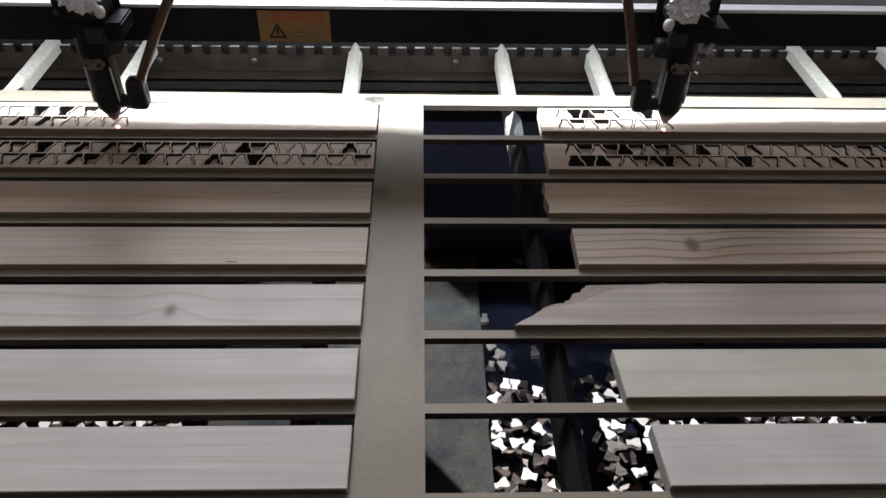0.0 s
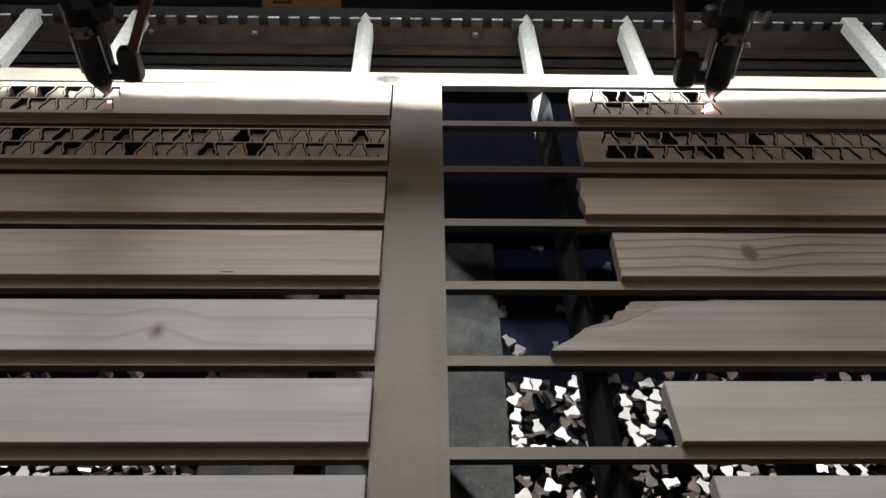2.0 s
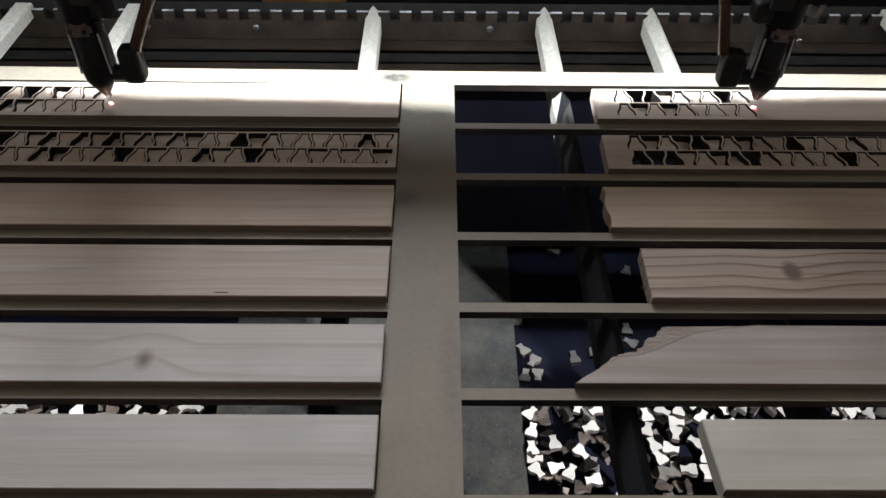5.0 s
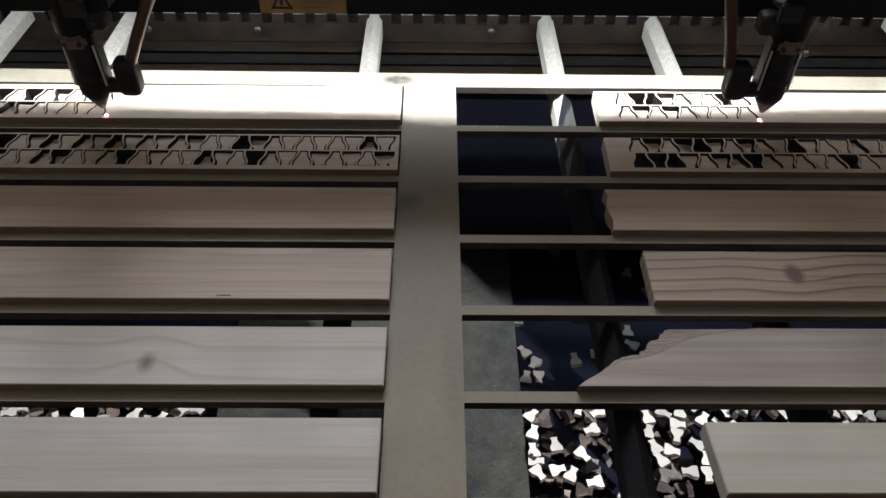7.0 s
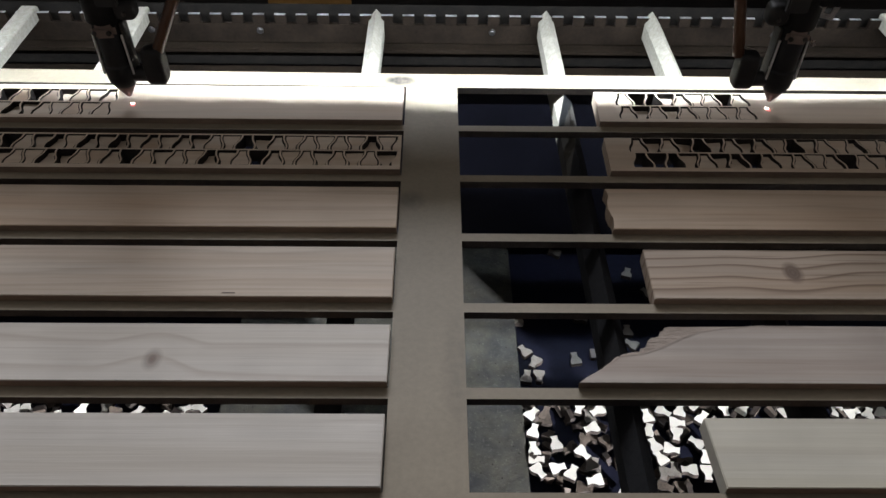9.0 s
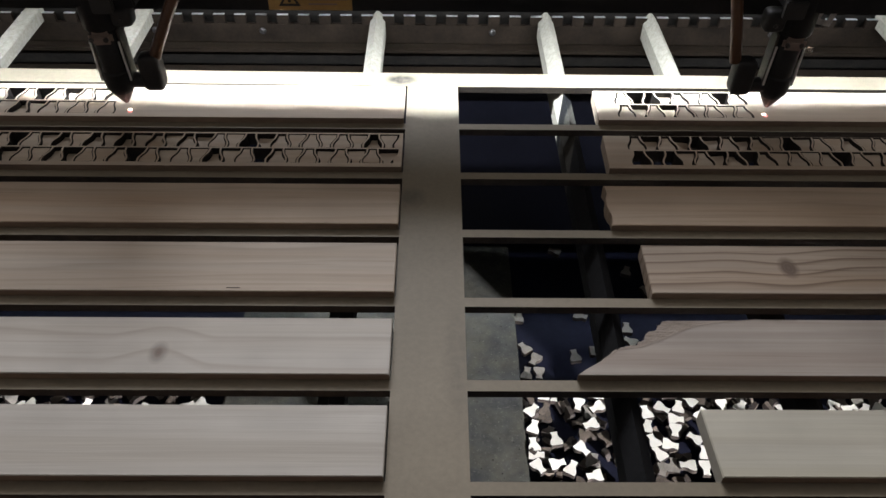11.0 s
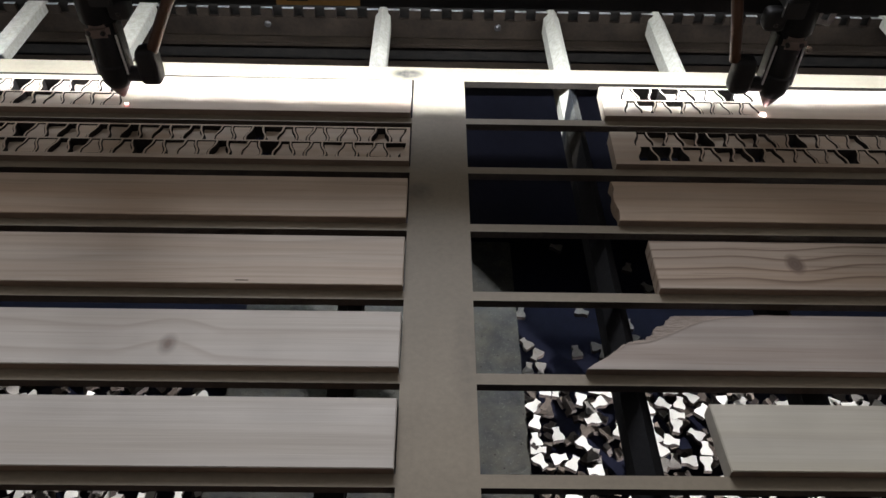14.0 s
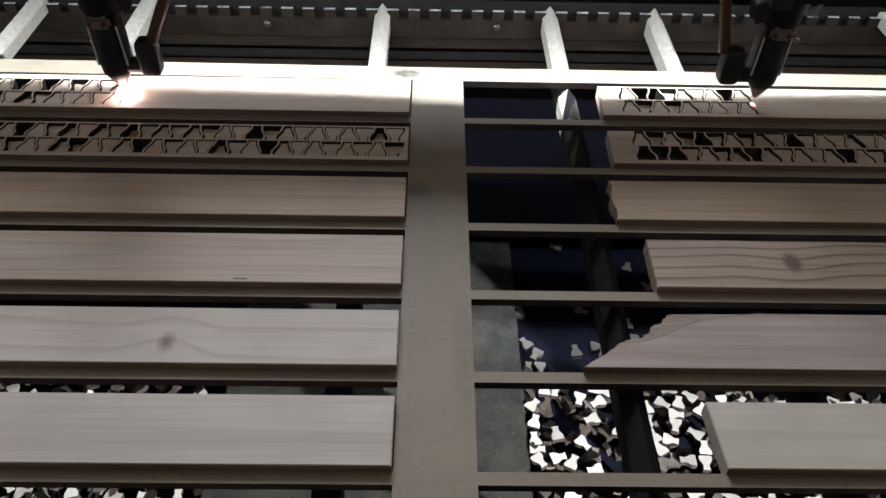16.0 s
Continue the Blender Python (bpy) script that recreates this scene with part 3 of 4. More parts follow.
def cut_board(x0, x1, row, cut0, count, label, width, lost, sunk, seed, slant=0.0, phase=0, settle=1.0):
    """A board cut into two rows of vase-shaped cells; lost, sunk: cells of the front and back row that have dropped out or hang low; phase: 1 begins with a foot-up cell."""
    y0 = -PITCH * row + PITCH - SLOT + 0.0001
    y1 = y0 + width
    bm = bmesh.new()
    low = y0 + 0.0045
    mid = low + TALL
    high = mid + 0.0016
    cut1 = cut0 + count * CELL

    def border(i):
        return [(x - phase * CELL, y) for x, y in cell_edges(i + phase)]

    def wave(i):
        return [(cut0 + x, low + y) for x, y in border(i)] + [(cut0 + x, high + y) for x, y in border(i)]

    def slab(ya, yb, yc, sides):
        prism(bm, [(cut0, ya), (cut1, ya), (cut1, yc), (cut0, yb)], -JIG, RISE, 0, 1, lambda i: sides[i])
    slab(y0, low, low, (1, 2, 2, 2))
    slab(mid, high, high, (2, 2, 2, 2))
    slab(high + TALL, y1, y1, (2, 2, 1, 2))
    left = [(x0 + slant, y0), (cut0, y0), (cut0, low)] + wave(0)[:11] + [(cut0, mid), (cut0, high)] + wave(0)[11:] + [(cut0, high + TALL), (cut0, y1), (x0, y1)]
    right = [(x1, y0), (x1, y1), (cut1, y1), (cut1, high + TALL)] + wave(count)[:10:-1] + [(cut1, high), (cut1, mid)] + wave(count)[10::-1] + [(cut1, low), (cut1, y0)]
    prism(bm, left, -JIG, RISE, 0, 1, lambda i: 2 if 0 < i < len(left) - 3 else (0 if i == len(left) - 1 else 1))
    prism(bm, right, -JIG, RISE, 0, 1, lambda i: 2 if 2 < i < len(right) - 1 else 1)
    rng = random.Random(seed)
    spots = []
    for r, base in ((0, low), (1, high)):
        for i in range(count):
            w = [(cut0 + x, base + y) for x, y in border(i)]
            if i:
                prism(bm, [(x + WEB / 2, y) for x, y in w] + [(x - WEB / 2, y) for x, y in w[::-1]], -JIG, RISE, 0, 2)
            spots.append((r, i, cut0 + (i + 0.5) * CELL, base + TALL / 2, (i + phase) % 2))
    ox, oy = (x0 + x1) / 2, (y0 + y1) / 2
    bmesh.ops.translate(bm, verts=bm.verts, vec=(-ox, -oy, 0))
    ob = part("board", bm, (M_PINE_CUT, M_SIDE, M_CHAR))
    ob.location = (ox, oy, 0)
    tagged(ob, label, "board", "boards in the jig")
    for r, i, x, y, flip in spots:
        if i in lost[r]:
            continue
        # most pieces lie nearly flush, some have settled in their holes, a few hang low and askew
        u = rng.random()
        drop = settle * (rng.uniform(0.0022, 0.0042) if u < 0.16 else rng.uniform(0.0008, 0.002) if u < 0.55 else rng.uniform(0.0, 0.0004))
        if i in sunk[r]:
            drop = rng.uniform(0.0035, 0.0055)
        tilt = 0.4 + drop * 1500
        p = new("cut_piece", PIECES[flip])
        p.parent = ob
        p.matrix_basis = pose(x - ox, y - oy, RISE - 0.0059 - drop, rng.uniform(-1, 0.6) * tilt, rng.uniform(-1, 1) * tilt, rng.uniform(-1.8, 1.8))


def boards():
    left, end = -0.62, -0.0449
    right = 0.58
    y = lambda row: -PITCH * row + PITCH - SLOT + 0.0001
    cut_board(left, end - 0.0006, 1, -0.5997, 26, "pine board partly cut into rows of vase shapes", 0.0485, ((4, 12), (9, 18, 20)), ((17, 19), (22,)), 3, settle=0.5)
    cut_board(left, end, 2, -0.5965, 45, "pine board cut through in rows of vase shapes", 0.0435, ((12, 28, 36), (20, 35)), ((33, 24), (25, 27, 36, 43)), 5)
    board(left, end, 3, M_PINE, BOARD_LABEL, 0.044)
    fine = board(left, end, 4, M_PINE_LINES, "pale pine board with fine grain lines in a slot", 0.0455)
    check = part("crack", box(bmesh.new(), -0.0042, 0.0042, -0.0003, 0.0003, 0.0, 0.0001), M_CHAR, fine, "short dark drying crack")
    check.location = (-0.1472 - fine.location.x, -0.2465 - fine.location.y, RISE + 0.0001)
    board(left, end, 5, M_PINE_KNOT_A, "pale pine board with one dark knot in a slot", 0.0425, knot=(-0.1805, -0.2985))
    board(left, end, 6, M_PINE_GREY, BOARD_LABEL, 0.0435)
    board(left, end, 7, M_PINE_GREY, BOARD_LABEL, 0.0445)
    cut_board(0.1155, right, 1, 0.1331, 9, "pine board partly cut into rows of vase shapes", 0.0435, ((), (1, 2, 7)), ((1, 3), (3,)), 8, -0.001, 1, 0.4)
    cut_board(0.114, right, 2, 0.1331, 36, "pine board cut through in rows of vase shapes", 0.042, ((0, 1, 2, 7, 13), (4, 10)), ((5,), (1, 3, 7)), 12, -0.001, 1)
    rng = random.Random(4)
    ragged = [(0.105 + 0.0016 * math.sin(k * 0.7) + rng.uniform(-0.0006, 0.0006), y(3) + 0.0435 * (1 - k / 14)) for k in range(15)]
    board(0, 0, 3, M_PINE, "pine board with a ragged broken end", 0.0435, outline=[(right, y(3)), (right, y(3) + 0.0435)] + ragged, knot=(0.3, -0.16))
    board(0.1205, right, 4, M_PINE_KNOT_B, "pine board with strong grain and a knot", 0.0445, knot=(0.214, -0.226), end=-0.001)
    torn_board(right, y(5), rng)
    board(0.1285, right, 6, M_PINE_OLIVE, BOARD_LABEL, 0.0415, end=0.0015)
    board(0.141, right, 7, M_PINE_GREY, BOARD_LABEL, 0.0435, end=0.0015)


def torn_board(right, y0, rng):
    """The fifth board ends in a torn slant: a smooth pale split near its tip, then ragged fibres under a curved break line."""
    back = y0 + 0.0425
    slant = ((0.0635, 0.0), (0.069, 0.0047), (0.078, 0.0107), (0.084, 0.0157), (0.088, 0.0196), (0.093, 0.0217), (0.102, 0.0237), (0.1065, 0.0277), (0.1095, 0.0335), (0.1155, 0.036), (0.1205, 0.0397), (0.1235, 0.0425))
    crest = ((0.0636, 0.0), (0.0697, 0.0045), (0.079, 0.0103), (0.0855, 0.0151), (0.09, 0.0186), (0.0975, 0.0198), (0.105, 0.0212), (0.117, 0.0262), (0.128, 0.0322), (0.14, 0.0372), (0.155, 0.0402), (0.178, 0.0425))

    def along(path, f):
        u = f * (len(path) - 1)
        k = min(int(u), len(path) - 2)
        (xa, ya), (xb, yb) = path[k], path[k + 1]
        return xa + (xb - xa) * (u - k), y0 + ya + (yb - ya) * (u - k)
    outer, inner = [], []
    for k in range(89):
        f = k / 88
        bite = 0.0019 * noise.noise(Vector((k * 0.21, 3.7, 0))) + 0.0009 * noise.noise(Vector((k * 0.63, 9.1, 0))) + rng.uniform(-0.0003, 0.0003)
        jag = bite * (1 if 30 < k < 86 else 0.12)
        px, py = along(slant, f)
        outer.append((px + jag, min(py - 0.7 * jag, back)))
        inner.append(along(crest, f))
    torn = board(0, 0, 5, M_PINE_DULL, "pine board torn off at a slant", 0.0425, outline=[(right, y0), (right, back)] + inner[:0:-1] + [(0.0636, y0)], knot=(0.3, -0.29))
    bm = bmesh.new()
    drop = 0.0
    levels = []
    for k in range(89):
        drop = 0.88 * drop + 0.12 * rng.random()
        levels.append(RISE - 0.0007 - 0.0012 * drop)
    for k in range(88):
        pts = [(px - 0.3, py + 0.29) for px, py in (inner[k], inner[k + 1], outer[k + 1], outer[k])]
        low = -JIG + 0.0006 * (k % 4)
        v = [bm.verts.new((*p, low)) for p in pts] + [bm.verts.new((*p, z)) for p, z in zip(pts, (RISE - 0.0007, RISE - 0.0007, levels[k + 1], levels[k]))]
        for q in ((4, 5, 6, 7), (3, 2, 1, 0), (0, 1, 5, 4), (1, 2, 6, 5), (2, 3, 7, 6), (3, 0, 4, 7)):
            bm.faces.new([v[i] for i in q])
    bmesh.ops.recalc_face_normals(bm, faces=bm.faces)
    part("splintered_edge", bm, M_SPLINTER, torn, "rough torn wood fibres")
    # the break line, a dark curved grain that runs on into the board
    bm = bmesh.new()
    line = [along(crest, f / 40) for f in range(10, 41)] + [(0.19, back - 0.0004), (0.205, back - 0.0003)]
    rows = [[bm.verts.new((px - 0.3, py + 0.29 + d * (0.4 + 0.6 * math.sin(math.pi * min(1, i / 30))), RISE + 0.00012)) for d in (-0.0009, 0.00045)] for i, (px, py) in enumerate(line)]
    for a, b in zip(rows, rows[1:]):
        bm.faces.new((a[0], b[0], b[1], a[1]))
    part("grain_line", bm, M_GRAIN, torn, "dark curved grain line along the break")
    # loose fibres that stick out of the break
    bm = bmesh.new()
    for k in range(36, 84, 11):
        px, py = outer[k]
        a, n = math.radians(rng.uniform(95, 175)), rng.uniform(0.001, 0.0032)
        z = levels[k] - 0.001
        tip = (px - 0.3 + n * math.cos(a), py + 0.29 + min(n * math.sin(a), back - py - 0.0002), z + rng.uniform(-0.0015, 0.001))
        foot = [bm.verts.new((px - 0.3 + dx, py + 0.29 + dy, z + dz)) for dx, dy, dz in ((0.0012, -0.0006, 0.0), (0.0008, 0.0006, -0.0003), (0.0014, 0.0, 0.0008))]
        t = bm.verts.new(tip)
        for i in range(3):
            bm.faces.new((foot[i], foot[(i + 1) % 3], t))
        bm.faces.new(foot[::-1])
    bmesh.ops.recalc_face_normals(bm, faces=bm.faces)
    part("loose_fibres", bm, M_SPLINTER, torn, "loose splinters on the torn edge")


# ---- the gantry ----
def laser_head(gantry, x, side):
    """One cutting head; side: 1 has its air elbow towards +x, -1 towards -x."""
    body = part("laser_head", lathe(bmesh.new(), [(0.0085, 0.0245), (0.0112, 0.029), (0.0116, 0.0335), (0.0116, 0.043), (0.0102, 0.0445), (0.0102, 0.071), (0.0095, 0.072)], 28), M_BLACK, gantry, "black cutting head with air hose", True)
    body.location.x = x
    part("nozzle", lathe(bmesh.new(), [(0.0012, 0.0128), (0.0018, 0.0128), (0.0078, 0.0228), (0.0085, 0.0245)], 24), M_COPPER, body, "bright scorched metal nozzle", True)
    part("collar", lathe(bmesh.new(), [(0.0104, 0.072), (0.0108, 0.0728), (0.0108, 0.0795), (0.0104, 0.0803)], 28), M_BEAM, body, "", True)
    part("lens_tube", lathe(bmesh.new(), [(0.0125, 0.0803), (0.0135, 0.0815), (0.0135, 0.113), (0.0125, 0.114)], 28), M_BEAM, body, "", True)
    part("mount_block", box(bmesh.new(), -0.02, 0.02, -0.012, 0.0195, 0.114, 0.143, 0.002), M_BEAM, body)
    part("carriage_plate", box(bmesh.new(), -0.024, 0.024, 0.0195, 0.0245, 0.1, 0.146, 0.0015), M_BEAM, body)
    part("bracket", box(bmesh.new(), -0.016, 0.034, -0.0125, 0.0195, 0.1, 0.114, 0.0015), M_BEAM, body)
    part("clamp_lug", box(bmesh.new(), -0.0085, 0.0085, -0.0152, -0.0085, 0.0705, 0.0812, 0.0028), M_BRASS, body, "dull brown clamp lug").matrix_basis = pose(0, 0, 0, 0, 0, 8 * side)
    for dx in (-0.0062, 0.0045):
        screw = part("clamp_screw", lathe(bmesh.new(), [(0.0019, 0.0), (0.0019, 0.0015), (0.0012, 0.002)], 12), M_TOOTH if dx * side < 0 else M_INK, body, "", True)
        screw.matrix_basis = pose(dx + 0.002 * side, -0.015, 0.0763, 90, 0, 0)
    part("side_plate", box(bmesh.new(), -0.001, 0.001, -0.006, 0.006, 0.033, 0.078, 0.0004), M_TOOTH, body, "steel side plate along the head's bright rim").location = (side * 0.0118, 0.001, 0.001)
    # this second plate and the rods are added to draw the rim highlight
    part("side_plate", box(bmesh.new(), -0.0004, 0.0004, -0.004, 0.004, 0.036, 0.07, 0.0002), M_GLINT_STEEL, body, "steel side plate along the head's bright rim").location = (side * -0.0117, 0.001, 0.001)
    for way in (-1, 1):
        part("edge_rod", pipe(bmesh.new(), [(way * 0.0114, -0.0052, 0.036), (way * 0.0108, -0.0052, 0.0695)], 0.0009, 10), M_RIM_GLINT, body, "added bright rod standing in for the head's rim highlight", True)
    # air assist: stub, elbow and hose
    part("air_stub", pipe(bmesh.new(), [(side * 0.0095, 0, 0.0335), (side * 0.026, 0, 0.0335)], 0.0062), M_BLACK_PLASTIC, body, "", True)
    a, b = sorted((side * 0.0195, side * 0.0368))
    part("air_elbow", rounded(bmesh.new(), a, b, -0.0075, 0.0075, 0.0262, 0.057), M_BLACK_PLASTIC, body, "black plastic push-in elbow", True)
    a, b = sorted((side * 0.0105, side * 0.0265))
    part("cable_clip", rounded(bmesh.new(), a, b, -0.009, 0.006, 0.082, 0.099, 0.5), M_BLACK_PLASTIC, body, "black cable clip on the head", True)
    part("clip_screw", lathe(bmesh.new(), [(0.0016, 0), (0.0016, 0.0012), (0.001, 0.0016)], 10), M_TOOTH, body, "", True).matrix_basis = pose(side * 0.019, -0.0088, 0.0885, 90, 0, 0)
    foot, slope, curl = (0.033, 0.066, 0.012) if side > 0 else (0.037, 0.03, 0.006)
    hose = [(side * (foot + slope * f + curl * f * f), 0.012 * f * f, 0.054 + 0.135 * f) for f in [k / 14 for k in range(15)]]
    part("air_hose", pipe(bmesh.new(), hose, 0.0045), M_HOSE, body, "translucent brown air hose", True)
    if side < 0:
        knob = part("side_knob", lathe(bmesh.new(), [(0.0014, 0), (0.0014, 0.003), (0.0026, 0.004), (0.0026, 0.0065), (0.0018, 0.0074)], 16), M_CLEAR, body, "clear plastic thumb knob", True)
        knob.matrix_basis = pose(0.0135, 0.002, 0.0635, 0, 90, 0)
        part("side_block", box(bmesh.new(), 0.0095, 0.0138, -0.004, 0.008, 0.057, 0.071, 0.001), M_BLACK, body)
        plate = bmesh.new()
        for x0, x1, z0, z1 in ((-0.007, 0.007, 0.003, 0.007), (-0.007, 0.007, -0.007, -0.003), (-0.007, -0.003, -0.003, 0.003), (0.003, 0.007, -0.003, 0.003)):
            box(plate, x0, x1, -0.0006, 0.0006, z0, z1)
        part("sensor_plate", plate, M_GLINT_STEEL, body, "small steel plate with a square hole").matrix_basis = pose(0.0225, 0.004, 0.0905, 0, 12, 0)
        part("plate_arm", box(bmesh.new(), 0.02, 0.025, 0.0046, 0.0054, 0.095, 0.101), M_BEAM, body)
    foil = bmesh.new()
    bmesh.ops.create_icosphere(foil, subdivisions=4, radius=0.0165)
    rng = random.Random(7 + side)
    for v in foil.verts:
        crease = abs(noise.noise(v.co * 330 + Vector((side, 0, 0))))
        v.co *= 0.78 + 0.75 * crease + 0.35 * noise.noise(v.co * 120) + rng.uniform(-0.05, 0.05)
        v.co.z *= 0.85
        v.co.y *= 0.45
    f = part("foil_wrap", foil, M_FOIL, body, "crumpled silver foil on the mirror mount")
    f.location = (0.009 * side, -0.0165, 0.141 if side > 0 else 0.137)
    nub = part("adjuster", lathe(bmesh.new(), [(0.0034, 0), (0.0042, 0.001), (0.0046, 0.004), (0.004, 0.008), (0.002, 0.0098)], 16), M_NUB, body, "white adjusting knob", True)
    nub.matrix_basis = pose(0.019 if side > 0 else -0.021, -0.0125, 0.127 if side > 0 else 0.12, 105, 0, 25 * side)
    for dx, z in ((0.014, 0.124), (-0.016, 0.124)):
        part("cap_screw", lathe(bmesh.new(), [(0.0026, 0), (0.0026, 0.003), (0.0019, 0.0036)], 10), M_TOOTH, body, "", True).matrix_basis = pose(dx * side, -0.0115, z, 90, 0, 0)
    part("sensor_block", box(bmesh.new(), -0.008, 0.008, -0.0185, -0.0133, 0.098, 0.112, 0.001), M_BLACK_PLASTIC, body).location = (side * 0.012, 0, 0)
    # burning point on the board
    spark = bmesh.new()
    bmesh.ops.create_icosphere(spark, subdivisions=2, radius=0.0008)
    for v in spark.verts:
        v.co.z *= 0.45
        v.co.x *= 2.0
    part("spark", spark, M_SPARK, body, "glowing burn point on the wood", True).location = (0.0004, 0, RISE + 0.0004)
    dot = lathe(bmesh.new(), [(0.0019, 0.0), (0.0014, 0.0002)], 12)
    part("pointer_dot", dot, M_EMBER, body, "red pointer dot on the wood").location = (0.0012, -0.0022, RISE + 0.0001)
    return body


def warning_label(gantry, x0, x1, z0, z1, y):
    lab = part("warning_label", box(bmesh.new(), x0, x1, y - 0.0006, y, z0, z1), M_SIGN, gantry, "yellow and orange warning label with a triangle")
    zt = z0 + (z1 - z0) * 0.56
    part("label_header", box(bmesh.new(), x0 + 0.012, x1 - 0.006, y - 0.0009, y - 0.0006, zt + 0.002, z1), M_SIGN_RED, lab)
    cx, h = x0 + 0.0165, 0.0145
    tri = bmesh.new()
    zb = z0 + 0.0035

    def frame_tri(s, d):
        return [(cx - 0.0085 * s, y - d, zb + h * (1 - s) * 0.36), (cx + 0.0085 * s, y - d, zb + h * (1 - s) * 0.36), (cx, y - d, zb + h * (1 - (1 - s) * 0.64))]
    o, i = [tri.verts.new(p) for p in frame_tri(1.0, 0.001)], [tri.verts.new(p) for p in frame_tri(0.62, 0.001)]
    for k in range(3):
        tri.faces.new((o[k], o[(k + 1) % 3], i[(k + 1) % 3], i[k]))
    part("triangle_sign", tri, M_INK, lab)
    part("triangle_mark", box(bmesh.new(), cx - 0.0011, cx + 0.0011, y - 0.001, y - 0.0007, zb + 0.003, zb + 0.0095), M_INK, lab)
    for k, w in enumerate((0.026, 0.03, 0.022)):
        part("text_bar", box(bmesh.new(), x0 + 0.031, x0 + 0.031 + w, y - 0.001, y - 0.0006, z0 + 0.0125 - 0.004 * k, z0 + 0.0138 - 0.004 * k), M_SIDE, lab)
    for k, w in enumerate((0.03, 0.024)):
        part("text_bar", box(bmesh.new(), x0 + 0.02, x0 + 0.02 + w, y - 0.0013, y - 0.0009, zt + 0.0085 - 0.005 * k, zt + 0.0098 - 0.005 * k), M_SIGN, lab)


def gantry_beam():
    g = thing("gantry", "black laser gantry beam with aluminium edges and two heads", "gantry")
    y, z0, z1 = 0.0255, 0.0805, 0.1125
    part("front_plate", box(bmesh.new(), -0.75, 0.75, y, y + 0.003, z0, z1, 0.0005), M_BEAM, g)
    part("edge_strip", box(bmesh.new(), -0.75, 0.75, y - 0.001, y + 0.0125, z1, z1 + 0.003, 0.0006), M_ALU, g, "bright aluminium edge strip")
    part("top_recess", box(bmesh.new(), -0.75, 0.75, y + 0.005, y + 0.03, z1 - 0.0085, z1 - 0.004), M_BEAM, g)
    part("guide_rail", box(bmesh.new(), -0.75, 0.75, y + 0.03, y + 0.05, z1 - 0.01, z1 + 0.011, 0.001), M_ALU, g, "aluminium guide rail")
    part("rear_channel", box(bmesh.new(), -0.75, 0.75, y + 0.05, y + 0.085, z0 + 0.02, z1 + 0.011, 0.002), M_BEAM, g)
    part("roof_plate", box(bmesh.new(), -0.75, 0.75, y + 0.003, y + 0.05, z1 - 0.0105, z1 - 0.0085), M_BEAM, g)
    # light strip inside the hollow underside, waved and bowed so that its lit edge on the boards fits the view
    bm = bmesh.new()
    prev = None
    for k in range(121):
        x = -0.72 + 1.44 * k / 120
        dy = 0.0006 * math.sin(x * 21 + 0.6) + 0.0006 * math.sin(x * 47) + 0.0004 - min(0.0036 * (x / 0.3) ** 2, 0.0042)
        pair = [bm.verts.new((x, y + max(0.0036, 0.0052 + dy), z1 - 0.0115)), bm.verts.new((x, y + 0.0104 + dy, z1 - 0.0115))]
        if prev:
            bm.faces.new((prev[0], prev[1], pair[1], pair[0]))
        prev = pair
    part("light_strip", bm, M_LED, g, "white light strip under the beam")
    warning_label(g, -0.149, -0.0845, z0 + 0.0008, z1 - 0.002, y)
    for x in (-0.28, 0.06, 0.3):
        part("rail_screw", lathe(bmesh.new(), [(0.003, 0), (0.003, 0.002)], 10), M_ALU, g).location = (x, y + 0.013, z1 - 0.004)
    left = laser_head(g, -HEAD_GAP, 1)
    right = laser_head(g, 0.0, -1)
    def flare(head, radius):
        """A low uneven dome."""
        bm = bmesh.new()
        bmesh.ops.create_icosphere(bm, subdivisions=3, radius=1.0)
        for v in bm.verts:
            w = radius * (1 + 0.3 * noise.noise(v.co * 2.5))
            v.co = Vector((v.co.x * w, v.co.y * w, max(v.co.z, 0) * 0.0075 - 0.0022))
        return part("flame", bm, M_FLAME, head, "small flare of burning wood", True)
    return g, left, right, flare(left, 0.0068), flare(right, 0.0038)


# ---- offcuts in the tray ----
# pale pieces on the tray floor: x, y and turn of the broad end
BAY_LEFT = ((0.088, -0.1, 137), (0.103, -0.079, 171), (0.114, -0.081, 352), (0.159, -0.076, 165), (0.17, -0.082, 265), (0.14, -0.092, 344), (0.16, -0.096, 300), (0.088, -0.121, 163), (0.15, -0.118, 290), (0.11, -0.136, 188),
            (0.137, -0.148, 40), (0.086, -0.143, 185), (0.088, -0.155, 85), (0.089, -0.169, 35), (0.109, -0.165, 105), (0.123, -0.17, 150), (0.145, -0.179, 279), (0.177, -0.131, 167))
BAY_RIGHT = ((0.213, -0.102, 190), (0.242, -0.079, 281), (0.232, -0.097, 53), (0.264, -0.087, 222), (0.25, -0.095, 164), (0.244, -0.111, 82), (0.24, -0.125, 346), (0.273, -0.104, 143), (0.211, -0.12, 159), (0.214, -0.138, 200),
             (0.231, -0.143, 73), (0.259, -0.135, 229), (0.217, -0.153, 210), (0.265, -0.152, 176), (0.244, -0.167, 266), (0.262, -0.17, 356))
BAY_GREY = ((0.15, -0.1, 195), (0.218, -0.17, 339), (0.23, -0.165, 171), (0.148, -0.16, 169))
